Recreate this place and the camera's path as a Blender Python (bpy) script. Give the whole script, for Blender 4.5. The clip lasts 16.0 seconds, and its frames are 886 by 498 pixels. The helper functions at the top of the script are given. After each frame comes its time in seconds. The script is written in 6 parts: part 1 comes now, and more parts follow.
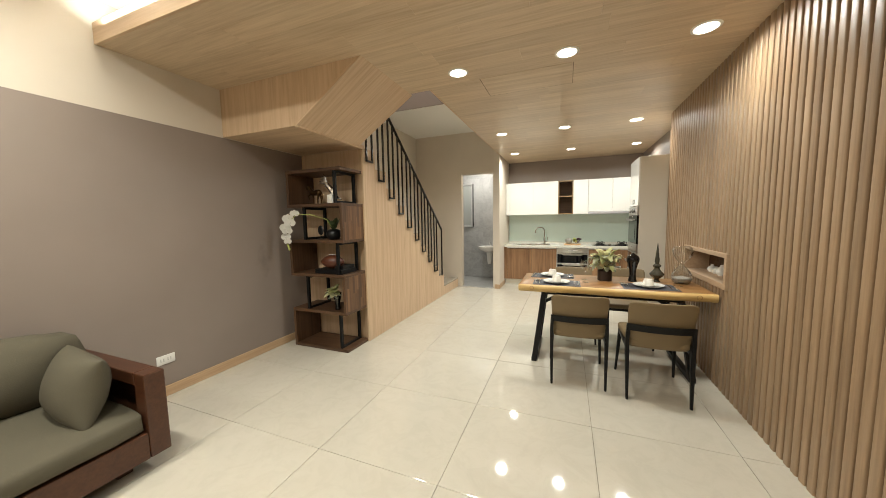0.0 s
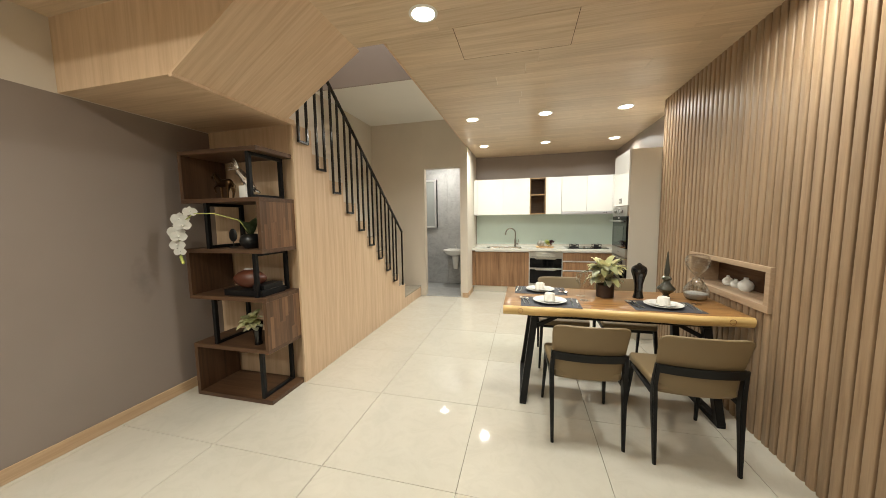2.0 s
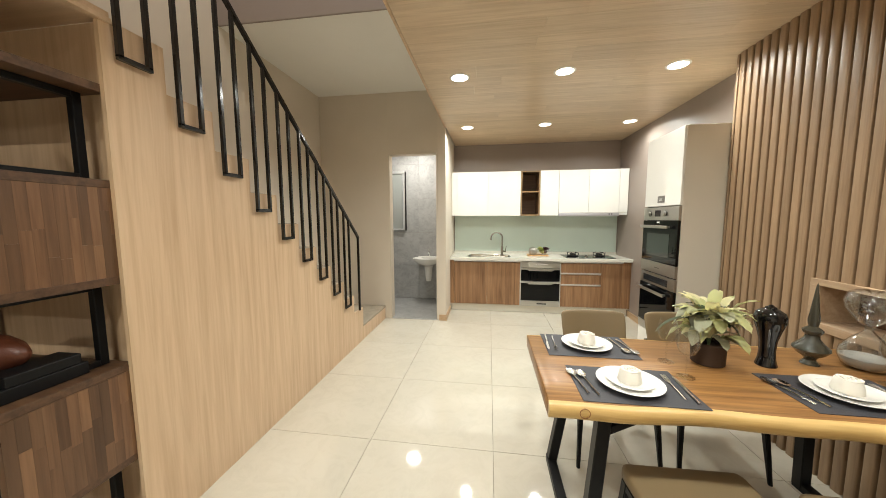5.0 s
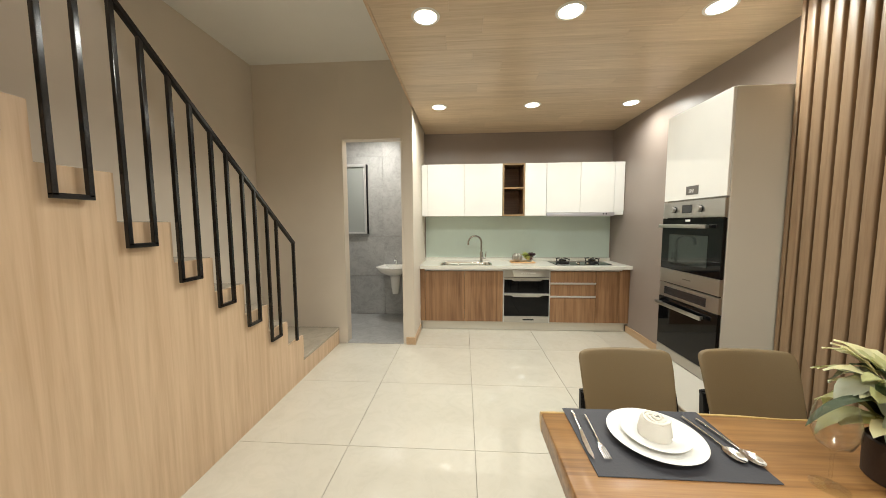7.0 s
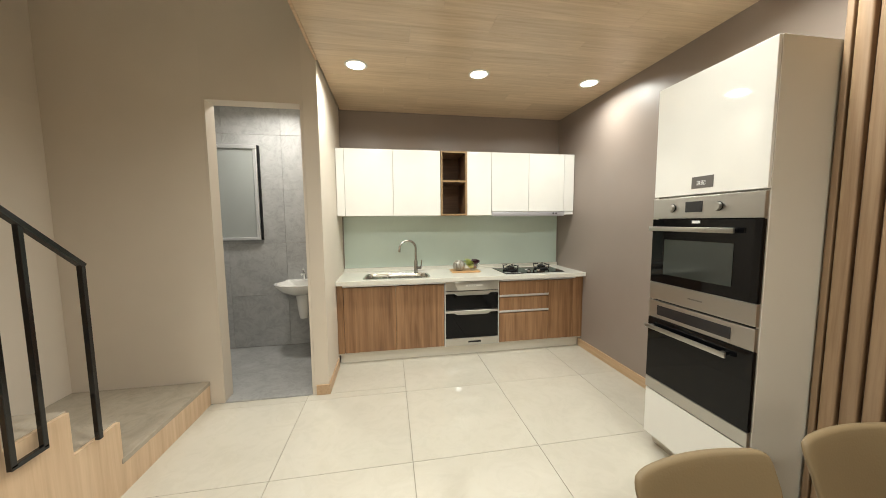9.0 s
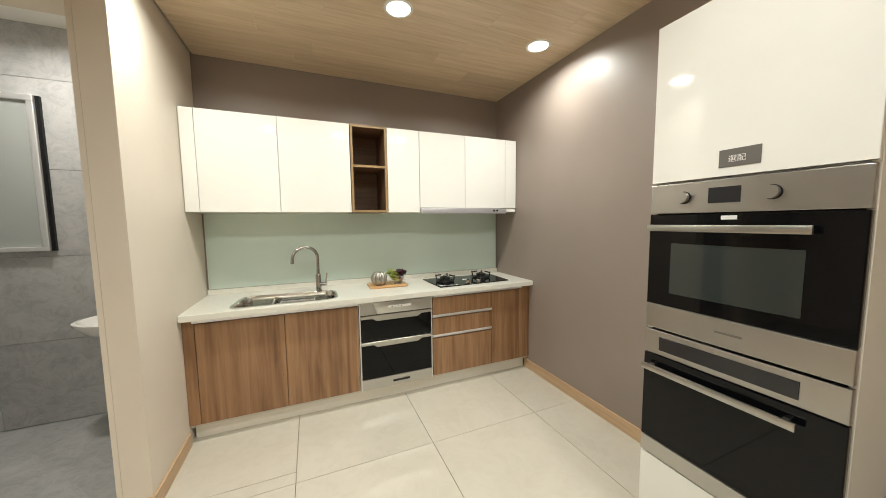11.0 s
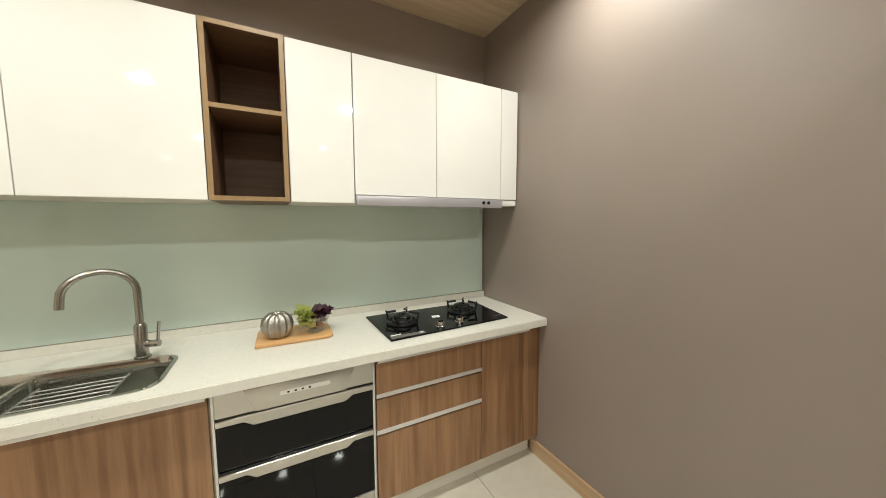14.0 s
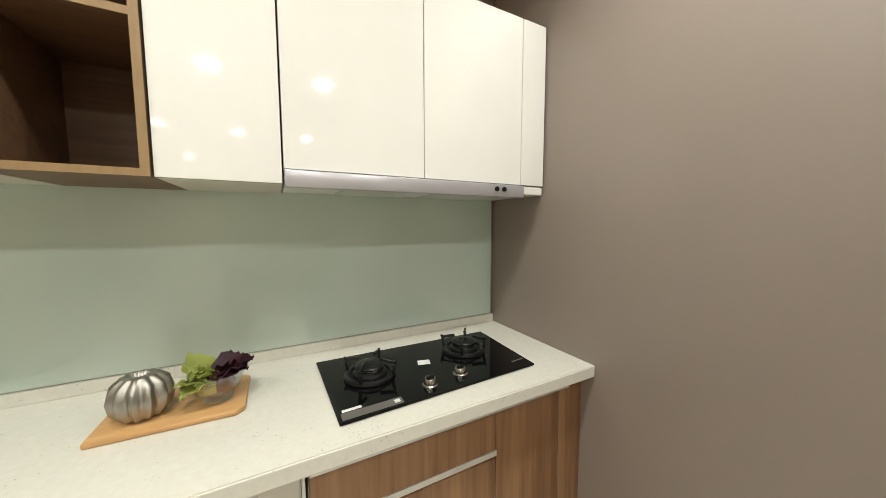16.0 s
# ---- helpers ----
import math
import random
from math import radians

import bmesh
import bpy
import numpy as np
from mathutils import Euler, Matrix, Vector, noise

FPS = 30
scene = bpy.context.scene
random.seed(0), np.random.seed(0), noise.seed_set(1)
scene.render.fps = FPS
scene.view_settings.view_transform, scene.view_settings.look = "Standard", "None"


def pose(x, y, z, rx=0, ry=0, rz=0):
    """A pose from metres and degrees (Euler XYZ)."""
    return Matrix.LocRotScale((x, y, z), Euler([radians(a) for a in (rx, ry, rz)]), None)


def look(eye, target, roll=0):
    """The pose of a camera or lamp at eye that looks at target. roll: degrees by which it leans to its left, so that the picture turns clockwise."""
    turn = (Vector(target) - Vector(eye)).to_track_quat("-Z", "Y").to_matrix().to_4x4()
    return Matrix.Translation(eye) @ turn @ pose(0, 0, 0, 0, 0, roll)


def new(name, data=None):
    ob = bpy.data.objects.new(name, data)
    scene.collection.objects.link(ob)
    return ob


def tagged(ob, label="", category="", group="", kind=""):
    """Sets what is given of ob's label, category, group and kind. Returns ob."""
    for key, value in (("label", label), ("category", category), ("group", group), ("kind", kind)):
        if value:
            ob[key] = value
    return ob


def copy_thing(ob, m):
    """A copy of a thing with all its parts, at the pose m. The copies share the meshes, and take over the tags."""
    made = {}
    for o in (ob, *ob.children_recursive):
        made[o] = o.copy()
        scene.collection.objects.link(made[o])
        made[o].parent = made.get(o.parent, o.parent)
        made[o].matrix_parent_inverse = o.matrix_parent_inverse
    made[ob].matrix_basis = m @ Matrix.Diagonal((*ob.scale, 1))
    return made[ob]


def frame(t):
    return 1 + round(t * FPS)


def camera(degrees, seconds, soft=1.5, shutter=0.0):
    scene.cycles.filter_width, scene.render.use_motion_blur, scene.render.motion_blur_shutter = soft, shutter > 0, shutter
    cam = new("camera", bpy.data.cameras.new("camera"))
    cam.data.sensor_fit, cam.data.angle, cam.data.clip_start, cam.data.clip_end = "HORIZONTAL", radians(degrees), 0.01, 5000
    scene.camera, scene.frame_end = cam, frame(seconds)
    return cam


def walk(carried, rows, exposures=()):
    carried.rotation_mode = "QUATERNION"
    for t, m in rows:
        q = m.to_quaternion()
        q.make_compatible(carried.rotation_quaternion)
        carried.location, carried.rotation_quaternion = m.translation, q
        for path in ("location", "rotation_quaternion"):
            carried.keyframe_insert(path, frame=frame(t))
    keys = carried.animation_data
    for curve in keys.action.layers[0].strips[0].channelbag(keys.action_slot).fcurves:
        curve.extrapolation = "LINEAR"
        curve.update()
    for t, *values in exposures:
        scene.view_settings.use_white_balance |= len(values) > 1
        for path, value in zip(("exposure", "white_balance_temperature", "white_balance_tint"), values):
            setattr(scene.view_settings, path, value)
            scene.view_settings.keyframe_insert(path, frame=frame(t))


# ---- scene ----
cam = camera(109.0, 16.0, soft=0.9)
PATH = [
    (0, (0.021, -0.041, 1.413), (-0.706, 1.813, 1.231), -1.0),
    (0.5, (-0.04, 0.132, 1.412), (-0.652, 2.027, 1.228), -1.0),
    (1, (-0.091, 0.322, 1.415), (-0.647, 2.234, 1.228), -1.0),
    (1.5, (-0.161, 0.513, 1.416), (-0.689, 2.433, 1.23), -0.9),
    (2, (-0.269, 0.709, 1.432), (-0.761, 2.638, 1.242), -0.8),
    (2.5, (-0.35, 0.89, 1.419), (-0.796, 2.831, 1.231), -0.7),
    (3, (-0.407, 1.098, 1.431), (-0.829, 3.044, 1.243), -0.7),
    (3.5, (-0.48, 1.297, 1.445), (-0.872, 3.248, 1.249), -0.3),
    (4, (-0.558, 1.507, 1.467), (-0.916, 3.464, 1.267), -0.1),
    (6.5, (-0.664, 2.539, 1.416), (-0.846, 4.524, 1.245), -0.4),
    (7, (-0.672, 2.747, 1.407), (-0.801, 4.736, 1.241), -0.3),
    (7.5, (-0.706, 2.972, 1.421), (-0.693, 4.965, 1.252), -0.3),
    (8, (-0.717, 3.191, 1.419), (-0.579, 5.179, 1.25), -0.4),
    (8.5, (-0.703, 3.409, 1.43), (-0.49, 5.39, 1.256), -0.5),
    (9, (-0.707, 3.625, 1.426), (-0.376, 5.59, 1.254), -0.5),
    (9.5, (-0.69, 3.836, 1.419), (-0.198, 5.767, 1.245), -0.5),
    (12, (-0.281, 4.78, 1.408), (0.548, 6.592, 1.238), -0.5),
    (12.5, (-0.21, 4.975, 1.412), (0.646, 6.774, 1.24), -0.3),
    (13, (-0.137, 5.148, 1.41), (0.761, 6.927, 1.238), -0.3),
    (13.5, (-0.021, 5.317, 1.413), (0.893, 7.087, 1.233), -0.3),
    (14, (0.073, 5.477, 1.405), (1.004, 7.239, 1.231), -0.2),
    (14.5, (0.159, 5.646, 1.399), (1.084, 7.413, 1.242), -0.4),
    (15, (0.214, 5.799, 1.405), (1.166, 7.55, 1.238), -0.2),
    (15.5, (0.305, 5.936, 1.392), (1.263, 7.683, 1.222), -0.1),
    (16, (0.386, 6.017, 1.382), (1.325, 7.775, 1.218), -0.1),
]
walk(cam, [(t, look(eye, target, roll)) for t, eye, target, roll in PATH], ((0.0, 0.0), (2.0, 0.08), (4.0, 0.22), (6.5, -0.07), (8.0, -0.05), (12.0, -0.13), (16.0, -0.2)))

# ---- world and lights ----
WARM = (0.98, 1.0, 0.935)
world = bpy.data.worlds.new("world")
scene.world = world
world.use_nodes = True
world.node_tree.nodes["Background"].inputs[0].default_value = (0.9, 0.95, 1.0, 1)
world.node_tree.nodes["Background"].inputs[1].default_value = 0.02


def lamp_disc(name, x, y, z, size, watts, color=WARM, spread=152):
    data = bpy.data.lights.new(name, "AREA")
    data.shape, data.size, data.energy, data.color, data.spread = "DISK", size, watts, color, radians(spread)
    ob = new(name, data)
    ob.matrix_world = pose(x, y, z)
    return ob


CEIL = 2.67
DOWNLIGHTS = [(-0.87, 2.66), (0.0, 2.67), (0.87, 2.70), (-0.905, 4.79), (-0.03, 4.80), (0.84, 4.82), (-0.94, 6.32), (0.07, 6.33), (1.11, 6.35)]
for lx, ly in DOWNLIGHTS:
    lamp_disc("downlight_beam", lx, ly, CEIL - 0.012, 0.13, 13.2, spread=158)

# living room lights: the cove behind the oak fascia, plus unseen fill spots
for lx in (-2.2, -0.8, 0.6):
    data = bpy.data.lights.new("cove_strip", "AREA")
    data.shape, data.size, data.size_y, data.energy, data.color = "RECTANGLE", 1.4, 0.05, 11.5, WARM
    strip = new("cove_strip", data)
    strip.matrix_world = pose(lx, 1.20, CEIL + 0.11, 155, 0, 0)
# added fill without fixtures, out of view, to brighten the left wall
for lx, ly in ((-2.2, 0.3), (-1.3, 0.3), (-2.2, -1.5), (-1.3, -1.5)):
    lamp_disc("living_fill", lx, ly, 2.965, 0.13, 27.0, (1.0, 0.99, 0.88), 165)

lamp_disc("stairwell_beam", -2.2, 3.5, 5.15, 0.2, 26.0, (1.0, 0.97, 0.93), 170)

# ---- materials ----


class Nodes:
    """A small builder for node materials."""

    def __init__(self, name):
        self.m = bpy.data.materials.new(name)
        self.m.use_nodes = True
        self.t = self.m.node_tree
        self.b = self.t.nodes["Principled BSDF"]

    def n(self, kind, **inputs):
        node = self.t.nodes.new(kind)
        for key, value in inputs.items():
            self.put(node.inputs[key.replace("_", " ")], value)
        return node

    def put(self, socket, value):
        if isinstance(value, bpy.types.NodeSocket):
            self.t.links.new(value, socket)
        else:
            socket.default_value = value

    def coords(self, scale=(1, 1, 1), jitter=3.0):
        tc = self.n("ShaderNodeTexCoord")
        info = self.n("ShaderNodeObjectInfo")
        off = self.n("ShaderNodeVectorMath", Vector=tc.outputs["Object"])
        off.operation = "ADD"
        sc = self.n("ShaderNodeMath", Value=info.outputs["Random"])
        sc.operation = "MULTIPLY"
        sc.inputs[1].default_value = jitter
        comb = self.n("ShaderNodeCombineXYZ", X=sc.outputs[0], Y=sc.outputs[0], Z=sc.outputs[0])
        self.t.links.new(comb.outputs[0], off.inputs[1])
        mp = self.n("ShaderNodeMapping", Vector=off.outputs[0], Scale=scale)
        return mp.outputs[0]

    def noise(self, vec, scale, detail=4.0, rough=0.55, distort=0.0):
        return self.n("ShaderNodeTexNoise", Vector=vec, Scale=scale, Detail=detail, Roughness=rough, Distortion=distort).outputs[0]

    def ramp(self, fac, stops):
        r = self.n("ShaderNodeValToRGB", Fac=fac)
        e = r.color_ramp.elements
        while len(e) < len(stops):
            e.new(0.5)
        for el, (p, c) in zip(e, stops):
            el.position, el.color = p, (*c, 1)
        return r.outputs[0]

    def mix(self, fac, a, b, blend="MIX"):
        x = self.t.nodes.new("ShaderNodeMix")
        x.data_type, x.blend_type = "RGBA", blend
        self.put(x.inputs[0], fac)
        for s, v in ((x.inputs[6], a), (x.inputs[7], b)):
            self.put(s, (*v, 1) if isinstance(v, tuple) else v)
        return x.outputs[2]

    def bump(self, height, strength=0.2, distance=0.002):
        b = self.n("ShaderNodeBump", Height=height, Strength=strength, Distance=distance)
        self.put(self.b.inputs["Normal"], b.outputs[0])

    def set(self, **kw):
        for key, value in kw.items():
            s = self.b.inputs[key.replace("_", " ")]
            self.put(s, (*value, 1) if isinstance(value, tuple) and len(value) == 3 else value)
        return self


XL_WALL = -3.05


def paint(name, color, rough=0.6, grain=0.06, bump=0.15, spec=0.5, stain=None):
    """Painted or moulded surface with faint mottling and roller grain."""
    k = Nodes(name)
    v = k.coords()
    big = k.noise(v, 1.3, 3)
    dark = tuple(c * (1 - grain) for c in color)
    light = tuple(min(1, c * (1 + grain * 0.6)) for c in color)
    col = k.ramp(big, [(0.3, dark), (0.7, light)])
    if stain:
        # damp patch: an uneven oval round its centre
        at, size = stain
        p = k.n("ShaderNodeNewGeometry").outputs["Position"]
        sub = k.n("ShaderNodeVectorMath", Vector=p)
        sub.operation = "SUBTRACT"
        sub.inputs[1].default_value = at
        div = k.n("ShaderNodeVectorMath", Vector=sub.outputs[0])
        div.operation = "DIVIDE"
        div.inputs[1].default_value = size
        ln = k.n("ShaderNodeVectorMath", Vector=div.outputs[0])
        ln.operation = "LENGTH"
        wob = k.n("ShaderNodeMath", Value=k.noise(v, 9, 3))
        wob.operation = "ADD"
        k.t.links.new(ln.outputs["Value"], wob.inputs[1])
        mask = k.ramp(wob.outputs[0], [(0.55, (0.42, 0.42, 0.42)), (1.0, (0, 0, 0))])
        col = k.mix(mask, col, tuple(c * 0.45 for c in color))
    k.set(Base_Color=col, Roughness=rough)
    k.b.inputs["Specular IOR Level"].default_value = spec
    k.bump(k.noise(v, 160, 2), bump, 0.001)
    return k.m


def wood(name, dark, mid, light, grain="z", rough=0.45, figure=1.0, coat=0.0, scale=1.0, island=0.0, each=0.0):
    """Wood with long streaks along the grain, pores and a slow tone change."""
    k = Nodes(name)
    long, cross = 0.35 * scale, 7.0 * scale
    sc = {"x": (long, cross, cross), "y": (cross, long, cross), "z": (cross, cross, long)}[grain]
    v = k.coords(sc, 7.0)
    if island:
        g = k.n("ShaderNodeNewGeometry")
        off = k.n("ShaderNodeVectorMath", Vector=v)
        off.operation = "ADD"
        mul = k.n("ShaderNodeMath", Value=g.outputs["Random Per Island"])
        mul.operation = "MULTIPLY"
        mul.inputs[1].default_value = 50.0
        cmb = k.n("ShaderNodeCombineXYZ", X=mul.outputs[0], Y=mul.outputs[0], Z=mul.outputs[0])
        k.t.links.new(cmb.outputs[0], off.inputs[1])
        v = off.outputs[0]
    streak = k.noise(v, 1.6, 6, 0.62, 1.2 * figure)
    fine = k.noise(v, 9.0, 3, 0.6, 0.3)
    col = k.ramp(streak, [(0.28, dark), (0.5, mid), (0.74, light)])
    col = k.mix(0.35, col, k.ramp(fine, [(0.35, dark), (0.62, light)]))
    if island:
        rnd = k.n("ShaderNodeMapRange", Value=g.outputs["Random Per Island"])
        rnd.inputs[3].default_value, rnd.inputs[4].default_value = 1 - island, 1 + island
        cmb2 = k.n("ShaderNodeCombineColor", Red=rnd.outputs[0], Green=rnd.outputs[0], Blue=rnd.outputs[0])
        col = k.mix(1.0, col, cmb2.outputs[0], "MULTIPLY")
    if each:
        inf = k.n("ShaderNodeObjectInfo")
        rnd2 = k.n("ShaderNodeMapRange", Value=inf.outputs["Random"])
        rnd2.inputs[3].default_value, rnd2.inputs[4].default_value = 1 - each, 1 + each
        cmb3 = k.n("ShaderNodeCombineColor", Red=rnd2.outputs[0], Green=rnd2.outputs[0], Blue=rnd2.outputs[0])
        col = k.mix(1.0, col, cmb3.outputs[0], "MULTIPLY")
    k.set(Base_Color=col, Roughness=rough, Coat_Weight=coat, Coat_Roughness=0.15)
    k.bump(fine, 0.12, 0.001)
    return k.m


def metal(name, color, rough=0.3, brushed=None, metallic=1.0):
    k = Nodes(name)
    v = k.coords({"x": (1, 60, 60), "y": (60, 1, 60), "z": (60, 60, 1), None: (20, 20, 20)}[brushed])
    nz = k.noise(v, 4, 3)
    mr = k.n("ShaderNodeMapRange", Value=nz)
    mr.inputs[3].default_value, mr.inputs[4].default_value = rough * 0.985, rough * 1.02
    k.set(Base_Color=color, Metallic=metallic, Roughness=mr.outputs[0])
    return k.m


def glossy(name, color, rough=0.08, coat=0.0, spec=0.5):
    k = Nodes(name)
    v = k.coords()
    nz = k.noise(v, 2.5, 3)
    k.set(Base_Color=k.ramp(nz, [(0.3, tuple(c * 0.95 for c in color)), (0.7, color)]), Roughness=rough, Coat_Weight=coat)
    k.b.inputs["Specular IOR Level"].default_value = spec
    return k.m


def glass(name, color=(1, 1, 1), least=0.035, most=0.75, power=3.0):
    k = Nodes(name)
    clear = k.n("ShaderNodeBsdfTransparent", Color=(*color, 1))
    shine = k.n("ShaderNodeBsdfGlossy", Roughness=0.02)
    lw = k.n("ShaderNodeLayerWeight", Blend=0.5)
    pw = k.n("ShaderNodeMath", Value=lw.outputs["Facing"])
    pw.operation = "POWER"
    pw.inputs[1].default_value = power
    rng = k.n("ShaderNodeMapRange", Value=pw.outputs[0])
    rng.inputs[3].default_value, rng.inputs[4].default_value = least, most
    mixed = k.n("ShaderNodeMixShader", Fac=rng.outputs[0])
    k.t.links.new(clear.outputs[0], mixed.inputs[1])
    k.t.links.new(shine.outputs[0], mixed.inputs[2])
    k.t.links.new(mixed.outputs[0], k.t.nodes["Material Output"].inputs[0])
    return k.m


def emitter(name, color, strength):
    k = Nodes(name)
    k.set(Base_Color=(0.8, 0.8, 0.8), Emission_Color=color, Emission_Strength=strength)
    return k.m


def tile_material():
    k = Nodes("polished_tile")
    v = k.coords((1, 1, 1), 11.0)
    cloud = k.noise(v, 2.2, 6, 0.6, 1.0)
    vein = k.noise(v, 5.0, 8, 0.68, 2.5)
    col = k.ramp(cloud, [(0.25, (0.515, 0.477, 0.395)), (0.55, (0.545, 0.508, 0.425)), (0.8, (0.57, 0.535, 0.455))])
    col = k.mix(0.14, col, k.ramp(vein, [(0.42, (0.48, 0.44, 0.36)), (0.52, (0.60, 0.56, 0.475)), (0.7, (0.64, 0.60, 0.525))]))
    k.set(Base_Color=col, Roughness=0.045)
    k.b.inputs["Specular IOR Level"].default_value = 0.8
    k.bump(k.noise(v, 3.0, 2), 0.02, 0.002)
    return k.m


def stone_grey(name, a, b, c, rough=0.3):
    k = Nodes(name)
    v = k.coords((1, 1, 1), 9.0)
    cloud = k.noise(v, 3.0, 8, 0.65, 1.5)
    vein = k.noise(v, 7.0, 8, 0.7, 3.0)
    col = k.ramp(cloud, [(0.25, a), (0.5, b), (0.78, c)])
    col = k.mix(0.3, col, k.ramp(vein, [(0.4, a), (0.55, c), (0.7, b)]))
    k.set(Base_Color=col, Roughness=rough)
    k.bump(vein, 0.05, 0.001)
    return k.m


def quartz_material():
    k = Nodes("quartz_top")
    v = k.coords()
    sp = k.n("ShaderNodeTexVoronoi", Vector=v, Scale=95.0)
    n1 = k.noise(v, 60, 3)
    base = k.ramp(n1, [(0.3, (0.65, 0.63, 0.555)), (0.7, (0.69, 0.675, 0.605))])
    spot = k.ramp(sp.outputs["Distance"], [(0.12, (0.38, 0.33, 0.26)), (0.2, (0.66, 0.645, 0.575))])
    pick = k.ramp(k.noise(v, 18, 2), [(0.58, (0, 0, 0)), (0.64, (1, 1, 1))])
    k.set(Base_Color=k.mix(pick, base, spot), Roughness=0.09)
    return k.m


M_TILE = tile_material()
M_GROUT = paint("grout", (0.30, 0.27, 0.22), 0.8)
M_TAUPE = paint("taupe_wall_paint", (0.272, 0.222, 0.192), 0.42, 0.07, 0.12)
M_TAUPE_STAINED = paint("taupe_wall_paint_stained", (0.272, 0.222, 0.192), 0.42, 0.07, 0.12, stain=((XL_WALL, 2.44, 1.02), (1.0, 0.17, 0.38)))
M_CREAM = paint("cream_wall_paint", (0.665, 0.595, 0.50), 0.6, 0.05, 0.12)
M_WHITE = paint("white_ceiling_paint", (0.8, 0.78, 0.73), 0.7, 0.03, 0.1)
M_CEIL = wood("ceiling_laminate", (0.47, 0.345, 0.22), (0.59, 0.455, 0.305), (0.69, 0.555, 0.395), "x", 0.34, 1.0, 0.0, 1.0, 0.06)
M_PANEL = wood("oak_panel", (0.48, 0.325, 0.195), (0.59, 0.42, 0.27), (0.67, 0.50, 0.335), "z", 0.45, 2.0, 0.0, 0.6)
M_PANEL_FLAT = wood("oak_panel_along", (0.48, 0.325, 0.195), (0.59, 0.42, 0.27), (0.67, 0.50, 0.335), "x", 0.45, 1.8, 0.0, 0.7)
M_SLAT = wood("oak_slat", (0.215, 0.135, 0.076), (0.295, 0.194, 0.114), (0.37, 0.255, 0.158), "z", 0.40, 0.6, each=0.1)
# backing wood toned down, so the colour deepens the shade in the slat gaps
M_GAPSHADE = wood("slat_gap_shade", (0.085, 0.05, 0.027), (0.11, 0.066, 0.036), (0.135, 0.083, 0.047), "z", 0.6, 0.6)
M_BASEBOARD = wood("baseboard_oak", (0.42, 0.27, 0.15), (0.5, 0.34, 0.2), (0.58, 0.41, 0.26), "y", 0.45)
M_CAB = wood("cabinet_walnut", (0.115, 0.052, 0.021), (0.24, 0.122, 0.055), (0.375, 0.215, 0.11), "z", 0.4, 1.6, 0.0, 0.5)
M_CABOPEN = wood("open_box_walnut", (0.105, 0.053, 0.026), (0.15, 0.08, 0.04), (0.2, 0.112, 0.058), "x", 0.45)
M_CABEDGE = wood("open_box_edge", (0.235, 0.145, 0.062), (0.285, 0.18, 0.082), (0.33, 0.215, 0.105), "z", 0.45)
M_TABLE = wood("table_slab", (0.115, 0.049, 0.015), (0.295, 0.14, 0.043), (0.41, 0.222, 0.078), "x", 0.36, 2.6, 0.1, 0.9)
M_SAPWOOD = wood("table_live_edge", (0.48, 0.30, 0.10), (0.60, 0.40, 0.15), (0.69, 0.49, 0.215), "x", 0.35, 1.2)
M_SHELF = wood("shelf_walnut", (0.044, 0.02, 0.0095), (0.08, 0.039, 0.018), (0.132, 0.068, 0.033), "x", 0.5, 1.0, 0.0, 1.0, 0.0)
M_SHELFV = wood("shelf_walnut_upright", (0.042, 0.019, 0.009), (0.078, 0.038, 0.018), (0.13, 0.068, 0.034), "z", 0.5, 0.8, 0.0, 0.8, 0.0)
M_STAVE = wood("shelf_walnut_stave", (0.075, 0.034, 0.015), (0.122, 0.06, 0.028), (0.195, 0.104, 0.051), "z", 0.45, 0.8, 0.0, 0.8, 0.0, 0.4)
M_SOFAWOOD = wood("sofa_frame_wood", (0.044, 0.015, 0.007), (0.066, 0.023, 0.010), (0.096, 0.037, 0.016), "x", 0.35)
M_BLACK = paint("black_powder_coat", (0.006, 0.006, 0.0065), 0.42, 0.1, 0.05, 0.25)
M_RAIL = paint("black_rail_paint", (0.006, 0.006, 0.0065), 0.17, 0.1, 0.03, 0.55)
M_LEATHER = paint("tan_leather", (0.198, 0.14, 0.071), 0.6, 0.06, 0.5)
M_FABRIC = paint("olive_fabric", (0.098, 0.085, 0.056), 0.9, 0.1, 0.8)
M_WHITEGLOSS = glossy("white_lacquer", (0.83, 0.82, 0.775), 0.06, 0.5)
M_CARCASS = paint("cream_carcass", (0.65, 0.61, 0.53), 0.45, 0.03, 0.05)
M_QUARTZ = quartz_material()
M_SPLASH = glossy("mint_glass_panel", (0.585, 0.69, 0.62), 0.12, 0.6)
M_STEEL = metal("brushed_steel", (0.47, 0.46, 0.44), 0.31, "y")
M_STEELX = metal("brushed_steel_wide", (0.58, 0.57, 0.54), 0.3, "x")
M_ALU = metal("aluminium_channel", (0.78, 0.78, 0.77), 0.42, "x", 0.75)
M_TOEKICK = metal("toe_kick_aluminium", (0.74, 0.70, 0.61), 0.45, "x", 0.15)
M_SINK = metal("polished_sink_steel", (0.60, 0.59, 0.56), 0.13, "x")
M_TAP = metal("satin_tap_steel", (0.40, 0.385, 0.355), 0.24)
M_CHROME = metal("chrome", (0.92, 0.92, 0.91), 0.14)
M_BLACKGLASS = glossy("black_glass", (0.003, 0.003, 0.0035), 0.04, 0.0, 0.25)
M_OVENGLASS = glossy("oven_window_glass", (0.024, 0.031, 0.029), 0.05, 0.0, 0.7)
M_IRON = paint("cast_iron", (0.006, 0.006, 0.0065), 0.34, 0.2, 0.3)
